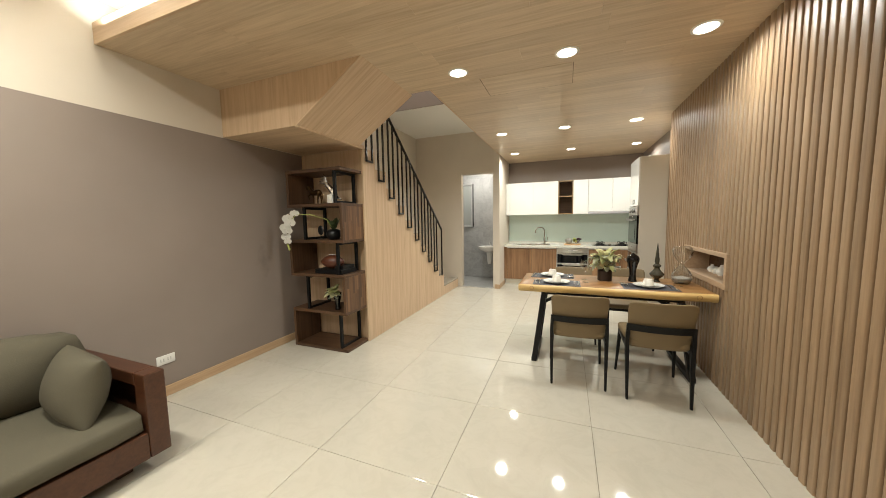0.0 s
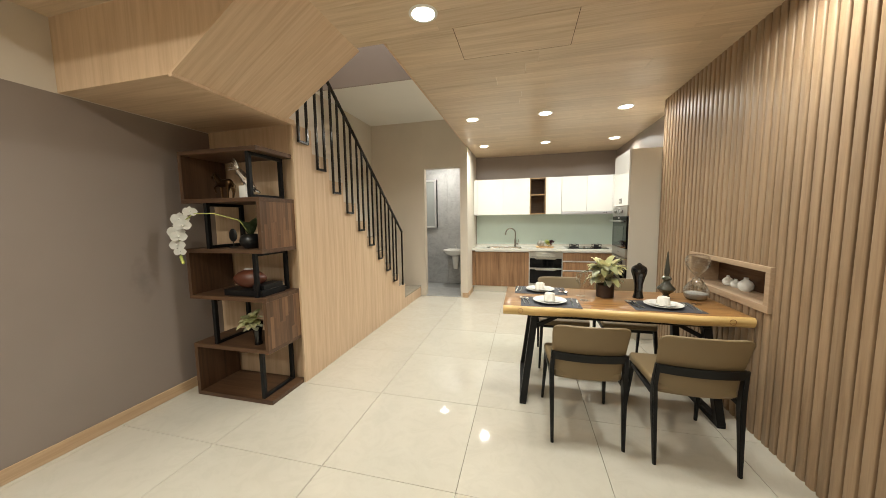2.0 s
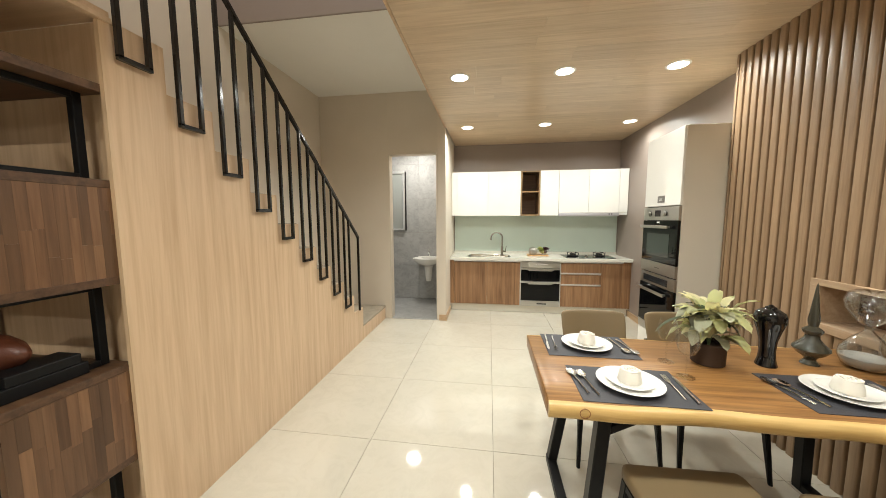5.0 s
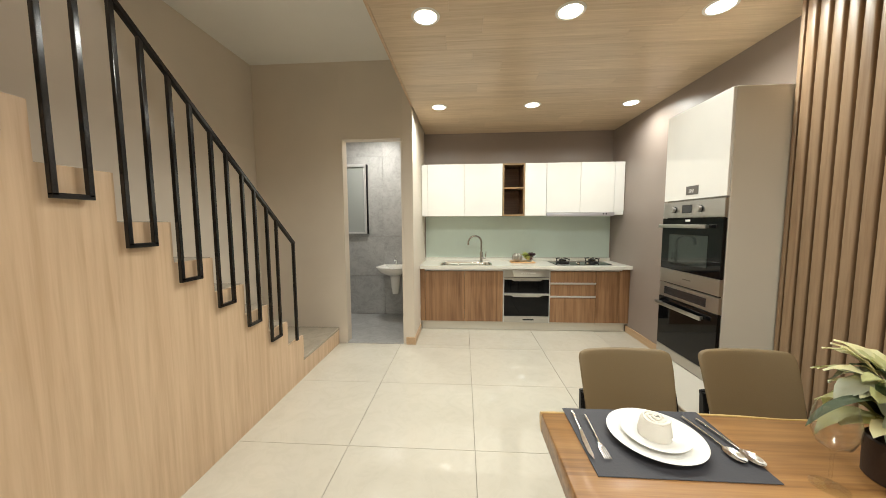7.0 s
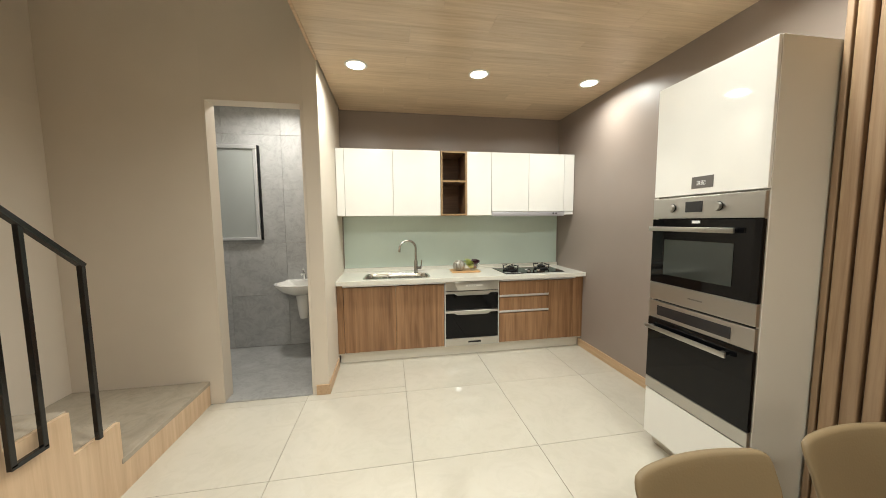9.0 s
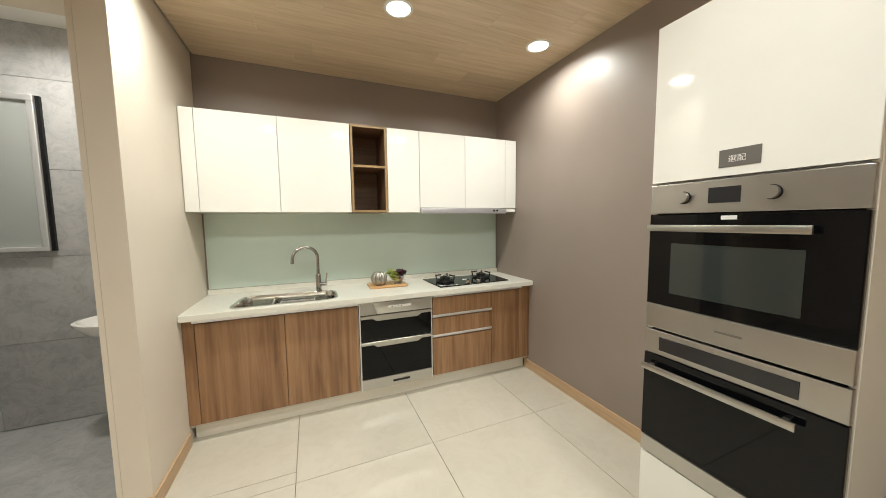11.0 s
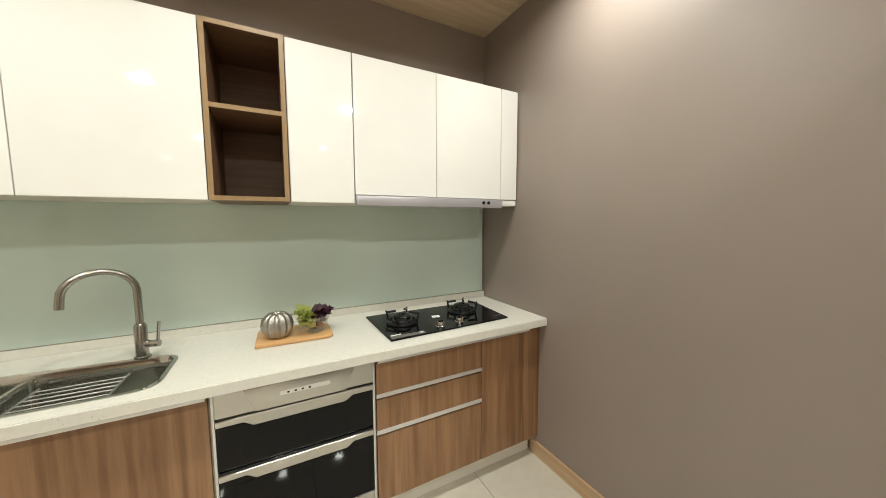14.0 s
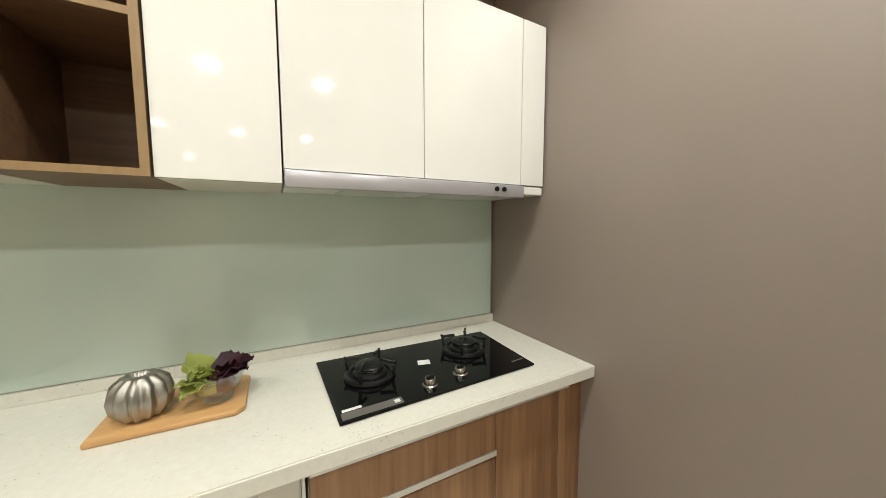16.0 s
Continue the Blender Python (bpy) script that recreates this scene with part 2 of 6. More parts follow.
M_PORCELAIN = glossy("porcelain", (0.82, 0.81, 0.77), 0.12, 0.3)
M_CLOTH = paint("white_napkin", (0.76, 0.725, 0.65), 0.9, 0.04, 0.6)
M_MAT = paint("slate_placemat", (0.043, 0.042, 0.05), 0.6, 0.12, 0.8)
M_GLASS = glass("clear_glass", (0.985, 0.988, 0.985))
M_BLOWN = glass("thick_blown_glass", (0.97, 0.975, 0.97), 0.06, 0.85, 2.3)
M_BLACKCERAMIC = glossy("black_ceramic", (0.003, 0.003, 0.0035), 0.05, 0.3)
M_SMOKE = glossy("smoky_green_glass", (0.045, 0.042, 0.03), 0.08, 0.4)
M_SAND = paint("grey_sand", (0.36, 0.34, 0.31), 0.9, 0.1, 0.6)
M_LEAF = paint("pale_green_leaf", (0.60, 0.60, 0.30), 0.55, 0.3, 0.3)
M_LEAF2 = paint("cream_leaf", (0.82, 0.78, 0.50), 0.55, 0.2, 0.3)
M_LEAF3 = paint("dark_green_leaf", (0.1, 0.14, 0.06), 0.5, 0.3, 0.3)
M_LEAF4 = paint("grey_green_leaf", (0.55, 0.56, 0.42), 0.6, 0.3, 0.3)
M_BARK = paint("dark_bark_pot", (0.045, 0.022, 0.012), 0.6, 0.4, 0.8)
M_PETAL = paint("white_petal", (0.9, 0.88, 0.82), 0.6, 0.05, 0.2)
M_SILVER = metal("silver_leafing", (0.75, 0.74, 0.72), 0.22)
M_BRONZE = metal("aged_bronze", (0.075, 0.042, 0.02), 0.4)
M_BALL = paint("brown_pebbled_leather", (0.12, 0.035, 0.016), 0.4, 0.2, 1.0)
M_BATHTILE = stone_grey("grey_marble_tile", (0.27, 0.27, 0.265), (0.38, 0.38, 0.37), (0.50, 0.50, 0.49), 0.42)
M_BATHFLOOR = stone_grey("grey_bath_floor", (0.26, 0.26, 0.25), (0.36, 0.36, 0.35), (0.46, 0.46, 0.45))
M_STAIRSTONE = stone_grey("stair_tread_stone", (0.30, 0.26, 0.20), (0.37, 0.32, 0.25), (0.42, 0.37, 0.29), 0.25)
M_FROST = glossy("frosted_window_glass", (0.36, 0.38, 0.36), 0.35)
M_BOARD = wood("bamboo_board", (0.47, 0.25, 0.09), (0.56, 0.32, 0.13), (0.63, 0.39, 0.18), "x", 0.4)
M_PEWTER = metal("pewter_ceramic", (0.40, 0.38, 0.34), 0.44)
M_PURPLE = paint("purple_cabbage", (0.07, 0.016, 0.03), 0.5, 0.3, 0.6)
M_LETTUCE = paint("green_lettuce", (0.50, 0.55, 0.15), 0.5, 0.3, 0.5)
M_PLASTIC = paint("white_plastic", (0.78, 0.77, 0.73), 0.35, 0.02, 0.03)
M_DARKSCREEN = glossy("dark_display", (0.02, 0.02, 0.022), 0.12)
M_SIGN = paint("grey_sign_plate", (0.13, 0.12, 0.11), 0.4, 0.05, 0.05)
M_LETTER = paint("white_lettering", (0.75, 0.75, 0.73), 0.5, 0.02, 0.0)
M_NICHE = wood("niche_back_wood", (0.07, 0.034, 0.018), (0.095, 0.048, 0.026), (0.125, 0.066, 0.037), "y", 0.14, 0.8)
M_NICHEFRAME = wood("niche_frame_oak", (0.33, 0.215, 0.13), (0.41, 0.285, 0.18), (0.475, 0.345, 0.225), "y", 0.5)
M_WIRE = metal("dull_steel_wire", (0.33, 0.32, 0.3), 0.45)
M_HOOD = metal("hood_strip", (0.50, 0.49, 0.52), 0.3, None, 0.5)
M_SOCKET = paint("grey_socket_plastic", (0.42, 0.41, 0.39), 0.4, 0.02, 0.03)
M_LAMP = emitter("downlight_diffuser", (1.0, 0.9, 0.74, 1), 14.0)

# ---- mesh helpers ----
ORIGIN = {}


def thing(name, at=(0, 0, 0), label="", category="", group="", kind=""):
    ob = new(name)
    ob.empty_display_size = 0.1
    ob.location = at
    ORIGIN[ob.name] = Vector(at)
    return tagged(ob, label, category, group, kind)


def mesh_of(name, bm, material, smooth=40):
    bmesh.ops.recalc_face_normals(bm, faces=bm.faces)
    me = bpy.data.meshes.new(name)
    bm.to_mesh(me)
    bm.free()
    me.materials.append(material)
    if smooth:
        me.shade_smooth()
        me.set_sharp_from_angle(angle=radians(smooth))
    return me


def part(name, bm, material, parent=None, label="", smooth=40):
    """Links a bmesh, given in world metres, as one mesh object under its thing or part."""
    shift = Vector((0, 0, 0))
    if parent is not None:
        shift = ORIGIN[parent.name]
        for v in bm.verts:
            v.co -= shift
    ob = new(name, mesh_of(name, bm, material, smooth))
    if parent is not None:
        ob.parent = parent
    ORIGIN[ob.name] = shift
    if label:
        ob["label"] = label
    return ob


def solo(name, bm, material, at, label="", category="", group="", kind="", smooth=40):
    """A thing made of one mesh, its origin at its base."""
    for v in bm.verts:
        v.co -= Vector(at)
    ob = new(name, mesh_of(name, bm, material, smooth))
    ob.location = at
    ORIGIN[ob.name] = Vector(at)
    return tagged(ob, label, category, group, kind)


def structure(name, bm, material, label="", smooth=0):
    return tagged(part(name, bm, material, None, "", smooth), label, kind="structure")


def box(x0, x1, y0, y1, z0, z1, bevel=0.0, seg=2, bm=None):
    b = bmesh.new()
    bmesh.ops.create_cube(b, size=1)
    for v in b.verts:
        v.co = (x0 + (v.co.x + 0.5) * (x1 - x0), y0 + (v.co.y + 0.5) * (y1 - y0), z0 + (v.co.z + 0.5) * (z1 - z0))
    if bevel:
        bmesh.ops.bevel(b, geom=b.edges[:], offset=bevel, segments=seg, profile=0.5, affect="EDGES")
    return join(bm, b)


def join(bm, other):
    if bm is None:
        return other
    me = bpy.data.meshes.new("tmp")
    other.to_mesh(me)
    other.free()
    bm.from_mesh(me)
    bpy.data.meshes.remove(me)
    return bm


def prism(outline, lo, hi, axis="x", bevel=0.0, seg=2, bm=None):
    """A flat outline of (a, b) pairs drawn out along an axis: x uses (y, z), y uses (x, z), z uses (x, y)."""
    def at(a, b, c):
        return {"x": (c, a, b), "y": (a, c, b), "z": (a, b, c)}[axis]
    b = bmesh.new()
    low = [b.verts.new(at(p, q, lo)) for p, q in outline]
    high = [b.verts.new(at(p, q, hi)) for p, q in outline]
    b.faces.new(low)
    b.faces.new(high[::-1])
    for i in range(len(low)):
        j = (i + 1) % len(low)
        b.faces.new((low[i], high[i], high[j], low[j]))
    bmesh.ops.recalc_face_normals(b, faces=b.faces)
    if bevel:
        bmesh.ops.bevel(b, geom=b.edges[:], offset=bevel, segments=seg, profile=0.5, affect="EDGES")
    return join(bm, b)


def lathe(profile, at=(0, 0, 0), n=32, bm=None, squash=1.0):
    """Turned body from (radius, height) pairs."""
    b = bmesh.new()
    rings = []
    for r, z in profile:
        if r < 1e-5:
            rings.append([b.verts.new((at[0], at[1], at[2] + z))])
        else:
            rings.append([b.verts.new((at[0] + r * math.cos(2 * math.pi * i / n), at[1] + squash * r * math.sin(2 * math.pi * i / n), at[2] + z)) for i in range(n)])
    for a, c in zip(rings, rings[1:]):
        for i in range(n):
            j = (i + 1) % n
            if len(a) == 1 and len(c) == 1:
                continue
            if len(a) == 1:
                b.faces.new((a[0], c[i], c[j]))
            elif len(c) == 1:
                b.faces.new((a[i], c[0], a[j]))
            else:
                b.faces.new((a[i], c[i], c[j], a[j]))
    return join(bm, b)


def tube(points, radius, n=10, bm=None, radii=None):
    """A round bar swept along points."""
    b = bmesh.new()
    pts = [Vector(p) for p in points]
    rings, up = [], None
    for i, p in enumerate(pts):
        d = (pts[min(i + 1, len(pts) - 1)] - pts[max(i - 1, 0)]).normalized()
        if up is None:
            up = d.orthogonal().normalized()
        up = (up - d * up.dot(d)).normalized()
        side = d.cross(up)
        r = radii[i] if radii else radius
        rings.append([b.verts.new(p + r * (math.cos(2 * math.pi * k / n) * up + math.sin(2 * math.pi * k / n) * side)) for k in range(n)])
    for a, c in zip(rings, rings[1:]):
        for k in range(n):
            b.faces.new((a[k], a[(k + 1) % n], c[(k + 1) % n], c[k]))
    b.faces.new(rings[0][::-1])
    b.faces.new(rings[-1])
    return join(bm, b)


def bar(p, q, w, h, bm=None, bevel=0.002):
    """A square bar from p to q; w is its width across, h its height."""
    p, q = Vector(p), Vector(q)
    d = q - p
    b = bmesh.new()
    bmesh.ops.create_cube(b, size=1)
    for v in b.verts:
        v.co = (v.co.x * w, v.co.y * h, v.co.z * d.length)
    if bevel:
        bmesh.ops.bevel(b, geom=b.edges[:], offset=bevel, segments=1, affect="EDGES")
    z = d.normalized()
    x = Vector((1, 0, 0)) if abs(z.x) < 0.9 else Vector((0, 1, 0))
    x = (x - z * x.dot(z)).normalized()
    y = z.cross(x)
    m = Matrix((x, y, z)).transposed().to_4x4()
    m.translation = (p + q) / 2
    bmesh.ops.transform(b, matrix=m, verts=b.verts)
    return join(bm, b)


def soft_box(x0, x1, y0, y1, z0, z1, puff=0.03, cuts=5, bm=None, corner=0.03):
    """A cushion: bevelled box with bulging faces and slight wrinkles."""
    b = box(x0, x1, y0, y1, z0, z1)
    bmesh.ops.subdivide_edges(b, edges=b.edges[:], cuts=cuts, use_grid_fill=True)
    c = Vector(((x0 + x1) / 2, (y0 + y1) / 2, (z0 + z1) / 2))
    h = Vector(((x1 - x0) / 2, (y1 - y0) / 2, (z1 - z0) / 2))
    for v in b.verts:
        u = Vector([(v.co[i] - c[i]) / h[i] for i in range(3)])
        for i in range(3):
            j, k = (i + 1) % 3, (i + 2) % 3
            if abs(u[i]) > 0.99:
                v.co[i] += math.copysign(puff * (1 - u[j] ** 2) * (1 - u[k] ** 2), u[i])
        edge = sorted(abs(a) for a in u)
        if edge[1] > 0.9:
            v.co -= Vector([math.copysign(corner * 0.4, a) if abs(a) > 0.9 else 0 for a in u])
        v.co += 0.006 * Vector(noise.noise_vector(v.co * 9))
    return join(bm, b)


# ---- structure ----
XL, XR, YB, YK = -3.05, 1.41, -2.6, 7.38      # side walls, rear wall, kitchen wall
XS, XC = -2.13, -1.235                        # stair side, column beside the bathroom door
YD = 6.29                                     # wall with the bathroom door
LOW = 2.235                                   # underside of the stair bulkhead
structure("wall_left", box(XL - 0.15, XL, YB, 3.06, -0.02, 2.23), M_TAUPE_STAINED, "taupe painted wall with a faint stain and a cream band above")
structure("wall_left_upper", box(XL - 0.15, XL, YB, 7.6, 2.23, 5.2), M_CREAM, "cream painted upper wall band")
structure("wall_stairs", box(XL - 0.15, XL, 3.06, 7.6, -0.02, 2.23), M_CREAM, "cream painted wall beside the stairs")
structure("wall_right", box(XR, XR + 0.15, YB, 7.6, -0.02, 3.3), M_TAUPE, "taupe painted kitchen side wall")
structure("wall_kitchen", box(XC - 0.11, XR, YK, YK + 0.15, -0.02, 3.3), M_TAUPE, "taupe painted wall behind the kitchen")
structure("wall_rear", box(XL, XR, YB - 0.15, YB, -0.02, 3.3), M_CREAM, "plain cream wall closing the living room")
structure("wall_column", box(XC - 0.11, XC, YD - 0.003, YK, 0, 3.3), M_CREAM, "cream painted wall end beside the kitchen")
DX0, DX1, DH = -2.05, -1.345, 2.36
structure("wall_bathroom_side", box(XL, DX0, YD, YD + 0.12, 0, 3.17), M_CREAM, "cream painted wall beside the bathroom door")
structure("wall_bathroom_over", box(DX0, DX1, YD, YD + 0.12, DH, 3.17), M_CREAM, "cream painted wall over the bathroom door")
# door lining of painted metal
structure("door_1", join(join(box(DX0 + 0.001, DX0 + 0.022, YD - 0.003, YD + 0.128, 0, DH - 0.022), box(DX1 - 0.022, DX1 - 0.001, YD - 0.003, YD + 0.128, 0, DH - 0.022)),
                  box(DX0 + 0.001, DX1 - 0.001, YD - 0.003, YD + 0.128, DH - 0.022, DH - 0.001)), M_CREAM, "cream painted bathroom door lining, no leaf")
structure("ground", box(XL - 0.15, XR + 0.15, YB - 0.15, 8.2, -0.12, -0.012), M_GROUT, "grout bed under the floor tiles")

# upper ceilings over the living room and the stairwell
structure("ceiling_living", box(XL, XR, YB, 1.42, 2.98, 3.08), M_WHITE, "white living room ceiling above a light cove")
structure("ceiling_landing", box(XL, XC + 0.01, 4.62, 6.5, 3.17, 3.3), M_WHITE, "white ceiling over the stair landing")
structure("wall_upper_landing", box(XL, XC + 0.01, 4.60, 4.618, 3.168, 5.2), M_TAUPE, "upper floor wall seen through the stairwell")
structure("wall_stairwell_side", box(XC + 0.012, XC + 0.11, 1.9, 6.285, CEIL + 0.05, 5.2), M_CREAM, "stairwell side wall above the ceiling")
structure("wall_stairwell_near", box(XL, XC, 1.86, 1.98, CEIL + 0.12, 5.2), M_CREAM, "stairwell end wall above the ceiling")
structure("ceiling_stairwell", box(XL, XC + 0.1, 1.9, 4.74, 5.2, 5.3), M_WHITE, "stairwell ceiling high above")


def plank_ceiling(regions, z, thick):
    """Ceiling boards with fine joints, all in one mesh."""
    verts, faces = [], []
    w, gap = 0.19, 0.0012
    for x0, x1, y0, y1 in regions:
        row, y = 0, y0
        while y < y1 - 1e-4:
            ye = min(y + w, y1)
            rnd = random.Random(int(y0 * 100) * 31 + row)
            x = x0
            step = rnd.uniform(0.4, 1.2)
            while x < x1 - 1e-4:
                xe = min(x + step, x1)
                a, b, c, d = x + gap / 2, xe - gap / 2, y + gap / 2, ye - gap / 2
                n = len(verts)
                verts += [(a, c, z), (b, c, z), (b, d, z), (a, d, z), (a, c, z + thick), (b, c, z + thick), (b, d, z + thick), (a, d, z + thick)]
                faces += [tuple(n + i for i in f) for f in ((0, 3, 2, 1), (4, 5, 6, 7), (0, 1, 5, 4), (1, 2, 6, 5), (2, 3, 7, 6), (3, 0, 4, 7))]
                x, step = xe, 1.22
            y, row = ye, row + 1
    me = bpy.data.meshes.new("ceiling_1")
    me.from_pydata(verts, [], faces)
    me.materials.append(M_CEIL)
    return tagged(new("ceiling_1", me), "light oak laminate board ceiling", kind="structure")


OPEN_Y, SLANT_X = 2.9, -1.46
plank_ceiling([(XL, XR, 1.26, 2.09), (SLANT_X, XR, 2.09, OPEN_Y), (XC + 0.012, XR, OPEN_Y, YK)], CEIL, 0.02)
structure("ceiling_core", join(join(box(XL, XR, 1.27, 2.08, CEIL + 0.022, CEIL + 0.12), box(SLANT_X + 0.01, XR, 2.08, OPEN_Y - 0.01, CEIL + 0.022, CEIL + 0.12)),
                               box(XC + 0.014, XR, OPEN_Y - 0.01, YK, CEIL + 0.022, CEIL + 0.12)), M_WHITE, "ceiling core above the boards")
structure("trim", box(XL, XR, 1.238, 1.258, CEIL - 0.002, CEIL + 0.14, 0.002), M_PANEL_FLAT, "oak fascia along the light cove")
structure("ceiling_edge", box(XC - 0.008, XC + 0.01, OPEN_Y, YD, CEIL - 0.001, CEIL + 0.12), M_PANEL_FLAT, "oak edge of the ceiling at the stairwell")

# bulkhead under the upper flight
BY0, BY1 = 2.09, 3.03
structure("bulkhead_front", prism([(XL, LOW), (XS, LOW), (SLANT_X, CEIL), (XL, CEIL)], BY0, BY0 + 0.02, "y"), M_PANEL, "oak clad stair bulkhead front")
structure("bulkhead_soffit", box(XL, XS - 0.0, BY0 + 0.022, BY1 + 0.02, LOW + 0.001, LOW + 0.03), M_PANEL_FLAT, "oak clad bulkhead underside")
SLOPE_LEN = math.hypot(SLANT_X - XS, CEIL - LOW)
slope = structure("bulkhead_slope", box(0.0, SLOPE_LEN + 0.003, BY0 - 0.003, BY1 - 0.085, 0.0, 0.02), M_PANEL_FLAT, "sloping oak clad bulkhead face")
slope.matrix_basis = pose(XS + 0.002, 0, LOW - 0.001, 0, -math.degrees(math.atan2(CEIL - LOW, SLANT_X - XS)), 0)
structure("trim_bulkhead", box(XS - 0.014, XS + 0.012, BY0 - 0.004, BY1 + 0.02, LOW - 0.014, LOW + 0.004, 0.002), M_PANEL_FLAT, "oak edge strip under the bulkhead")

# stairs: treads rise towards the living room
LAND, RISE, RUN, SY = 0.19, 0.205, 0.2455, 5.467
stairs = thing("staircase", (XS, 6.2, 0), "oak clad closed staircase with stone treads", "staircase")
side = [(6.285, 0.0), (6.285, LAND)]
for k in range(0, 10):
    side += [(SY - RUN * k, LAND + RISE * k), (SY - RUN * k, LAND + RISE * (k + 1))]
side += [(3.01, LAND + RISE * 10), (3.01, 0.0)]
side = [(a, b - 0.004) if b > 0 else (a, b) for a, b in side]
part("side_panel", prism(side, XS - 0.02, XS, "x"), M_PANEL, stairs, "light oak veneer stair side", 0)
part("back_panel", box(XL + 0.003, XS - 0.021, 3.05, 3.07, 0, LOW), M_PANEL, stairs, "oak panel behind the shelf", 0)
part("landing", box(XL + 0.003, XS + 0.004, SY - 0.01, 6.287, LAND - 0.03, LAND, 0.003), M_STAIRSTONE, stairs, "beige stone landing", 0)
part("landing_riser", box(XL + 0.003, XS - 0.022, SY - 0.2, 6.285, 0, LAND - 0.031), M_PANEL_FLAT, stairs, "", 0)
for k in range(1, 11):
    y1 = SY - RUN * (k - 1)
    z = LAND + RISE * k
    part("tread", box(XL + 0.003, XS - 0.0205, max(y1 - RUN - 0.01, 3.075), y1 + 0.01, z - 0.03, z, 0.003), M_STAIRSTONE, stairs, "", 0)
    part("riser", box(XL + 0.003, XS - 0.0205, y1 - 0.02, y1, z - RISE, z - 0.031), M_PANEL_FLAT, stairs, "", 0)

rail = thing("stair_railing", (-2.09, 5.3, LAND), "black square-bar steel stair railing", "railing")
RX, PY, PT = -2.106, 5.318, 1.245
SLOPE = RISE / RUN
part("end_post", bar((RX, PY, 0.40), (RX, PY, PT), 0.022, 0.022), M_RAIL, rail, "", 0)
YTOP = 3.02
part("handrail", bar((RX, PY + 0.01, PT - 0.008), (RX, YTOP, PT + (PY - YTOP) * SLOPE), 0.026, 0.024), M_RAIL, rail, "", 0)
for k in range(9):
    yc = 5.03 - 0.2395 * k
    zb = 0.53 + 0.196 * k
    for s in (-0.056, 0.056):
        yy = yc + s
        part("baluster", bar((RX, yy, zb), (RX, yy, PT + (PY - yy) * SLOPE), 0.02, 0.02), M_RAIL, rail, "", 0)
    part("foot_bar", bar((RX, yc - 0.066, zb), (RX, yc + 0.066, zb), 0.02, 0.02), M_RAIL, rail, "", 0)

# skirting
structure("baseboard", box(XL, XL + 0.014, YB, 3.048, 0.0, 0.085, 0.002), M_BASEBOARD, "oak skirting board")
structure("baseboard_kitchen", box(XR - 0.014, XR, 5.33, 6.85, 0.0, 0.085, 0.002), M_BASEBOARD, "oak skirting board in the kitchen")
structure("baseboard_column", join(box(XC, XC + 0.012, YD - 0.012, 6.79, 0.0, 0.085, 0.002), box(DX1 + 0.013, XC + 0.012, YD - 0.017, YD - 0.004, 0, 0.085, 0.002)), M_BASEBOARD, "oak skirting board round the wall end")

# slatted wall with its niche
SX = 1.21
NY0, NY1, NZ0, NZ1 = 3.02, 3.985, 0.825, 1.112
slats = thing("slat_wall", (SX, 2.0, 0), "light oak vertical slat wall with a niche", "slat wall")
SE = 4.723
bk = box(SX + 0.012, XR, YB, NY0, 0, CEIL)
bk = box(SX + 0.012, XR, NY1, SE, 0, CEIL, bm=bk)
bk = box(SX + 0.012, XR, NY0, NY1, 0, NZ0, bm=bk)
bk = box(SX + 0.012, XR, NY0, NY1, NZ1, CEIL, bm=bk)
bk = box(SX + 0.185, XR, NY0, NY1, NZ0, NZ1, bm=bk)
# shade between the slats is put into the backing colour
part("backing", bk, M_GAPSHADE, slats, "wood backing, darkened for gap shade", 0)
fr = box(SX - 0.032, SX + 0.185, NY0, NY1, NZ1 - 0.035, NZ1, 0.002)
fr = box(SX - 0.032, SX + 0.185, NY0, NY1, NZ0, NZ0 + 0.045, 0.002, bm=fr)
fr = box(SX - 0.032, SX + 0.185, NY0, NY0 + 0.04, NZ0 + 0.045, NZ1 - 0.035, 0.002, bm=fr)
fr = box(SX - 0.032, SX + 0.185, NY1 - 0.04, NY1, NZ0 + 0.045, NZ1 - 0.035, 0.002, bm=fr)
part("niche_back", box(SX + 0.178, SX + 0.1845, NY0 + 0.041, NY1 - 0.041, NZ0 + 0.046, NZ1 - 0.036), M_NICHE, slats, "dark polished niche back", 0)
part("niche_frame", fr, M_NICHEFRAME, slats, "pale oak niche frame", 0)
PITCH, SW = 0.0646, 0.050


def slat_mesh(z0, z1):
    b = box(-0.016, 0.012, -SW / 2, SW / 2, z0, z1)
    e = [x for x in b.edges if abs(x.verts[0].co.z - x.verts[1].co.z) > 0.1 and x.verts[0].co.x < 0]
    bmesh.ops.bevel(b, geom=e, offset=0.008, segments=3, profile=0.5, affect="EDGES")
    return mesh_of("slat", b, M_SLAT, 60)


FULL, UPPER, LOWER = slat_mesh(0.0, CEIL - 0.001), slat_mesh(NZ1, CEIL - 0.001), slat_mesh(0.0, NZ0)
part("end_post", box(SX - 0.016, SX + 0.0115, SE - 0.024, SE - 0.001, 0, CEIL - 0.001, 0.004), M_SLAT, slats, "", 0)
i = 0
while SE - 0.057 - PITCH * i > YB + 0.05:
    y = SE - 0.057 - PITCH * i
    inside = NY0 - 0.01 < y < NY1 + 0.01
    for me in ((UPPER, LOWER) if inside else (FULL,)):
        ob = new("slat", me)
        ob.parent = slats
        ob.location = Vector((SX, y, 0)) - slats.location
    i += 1

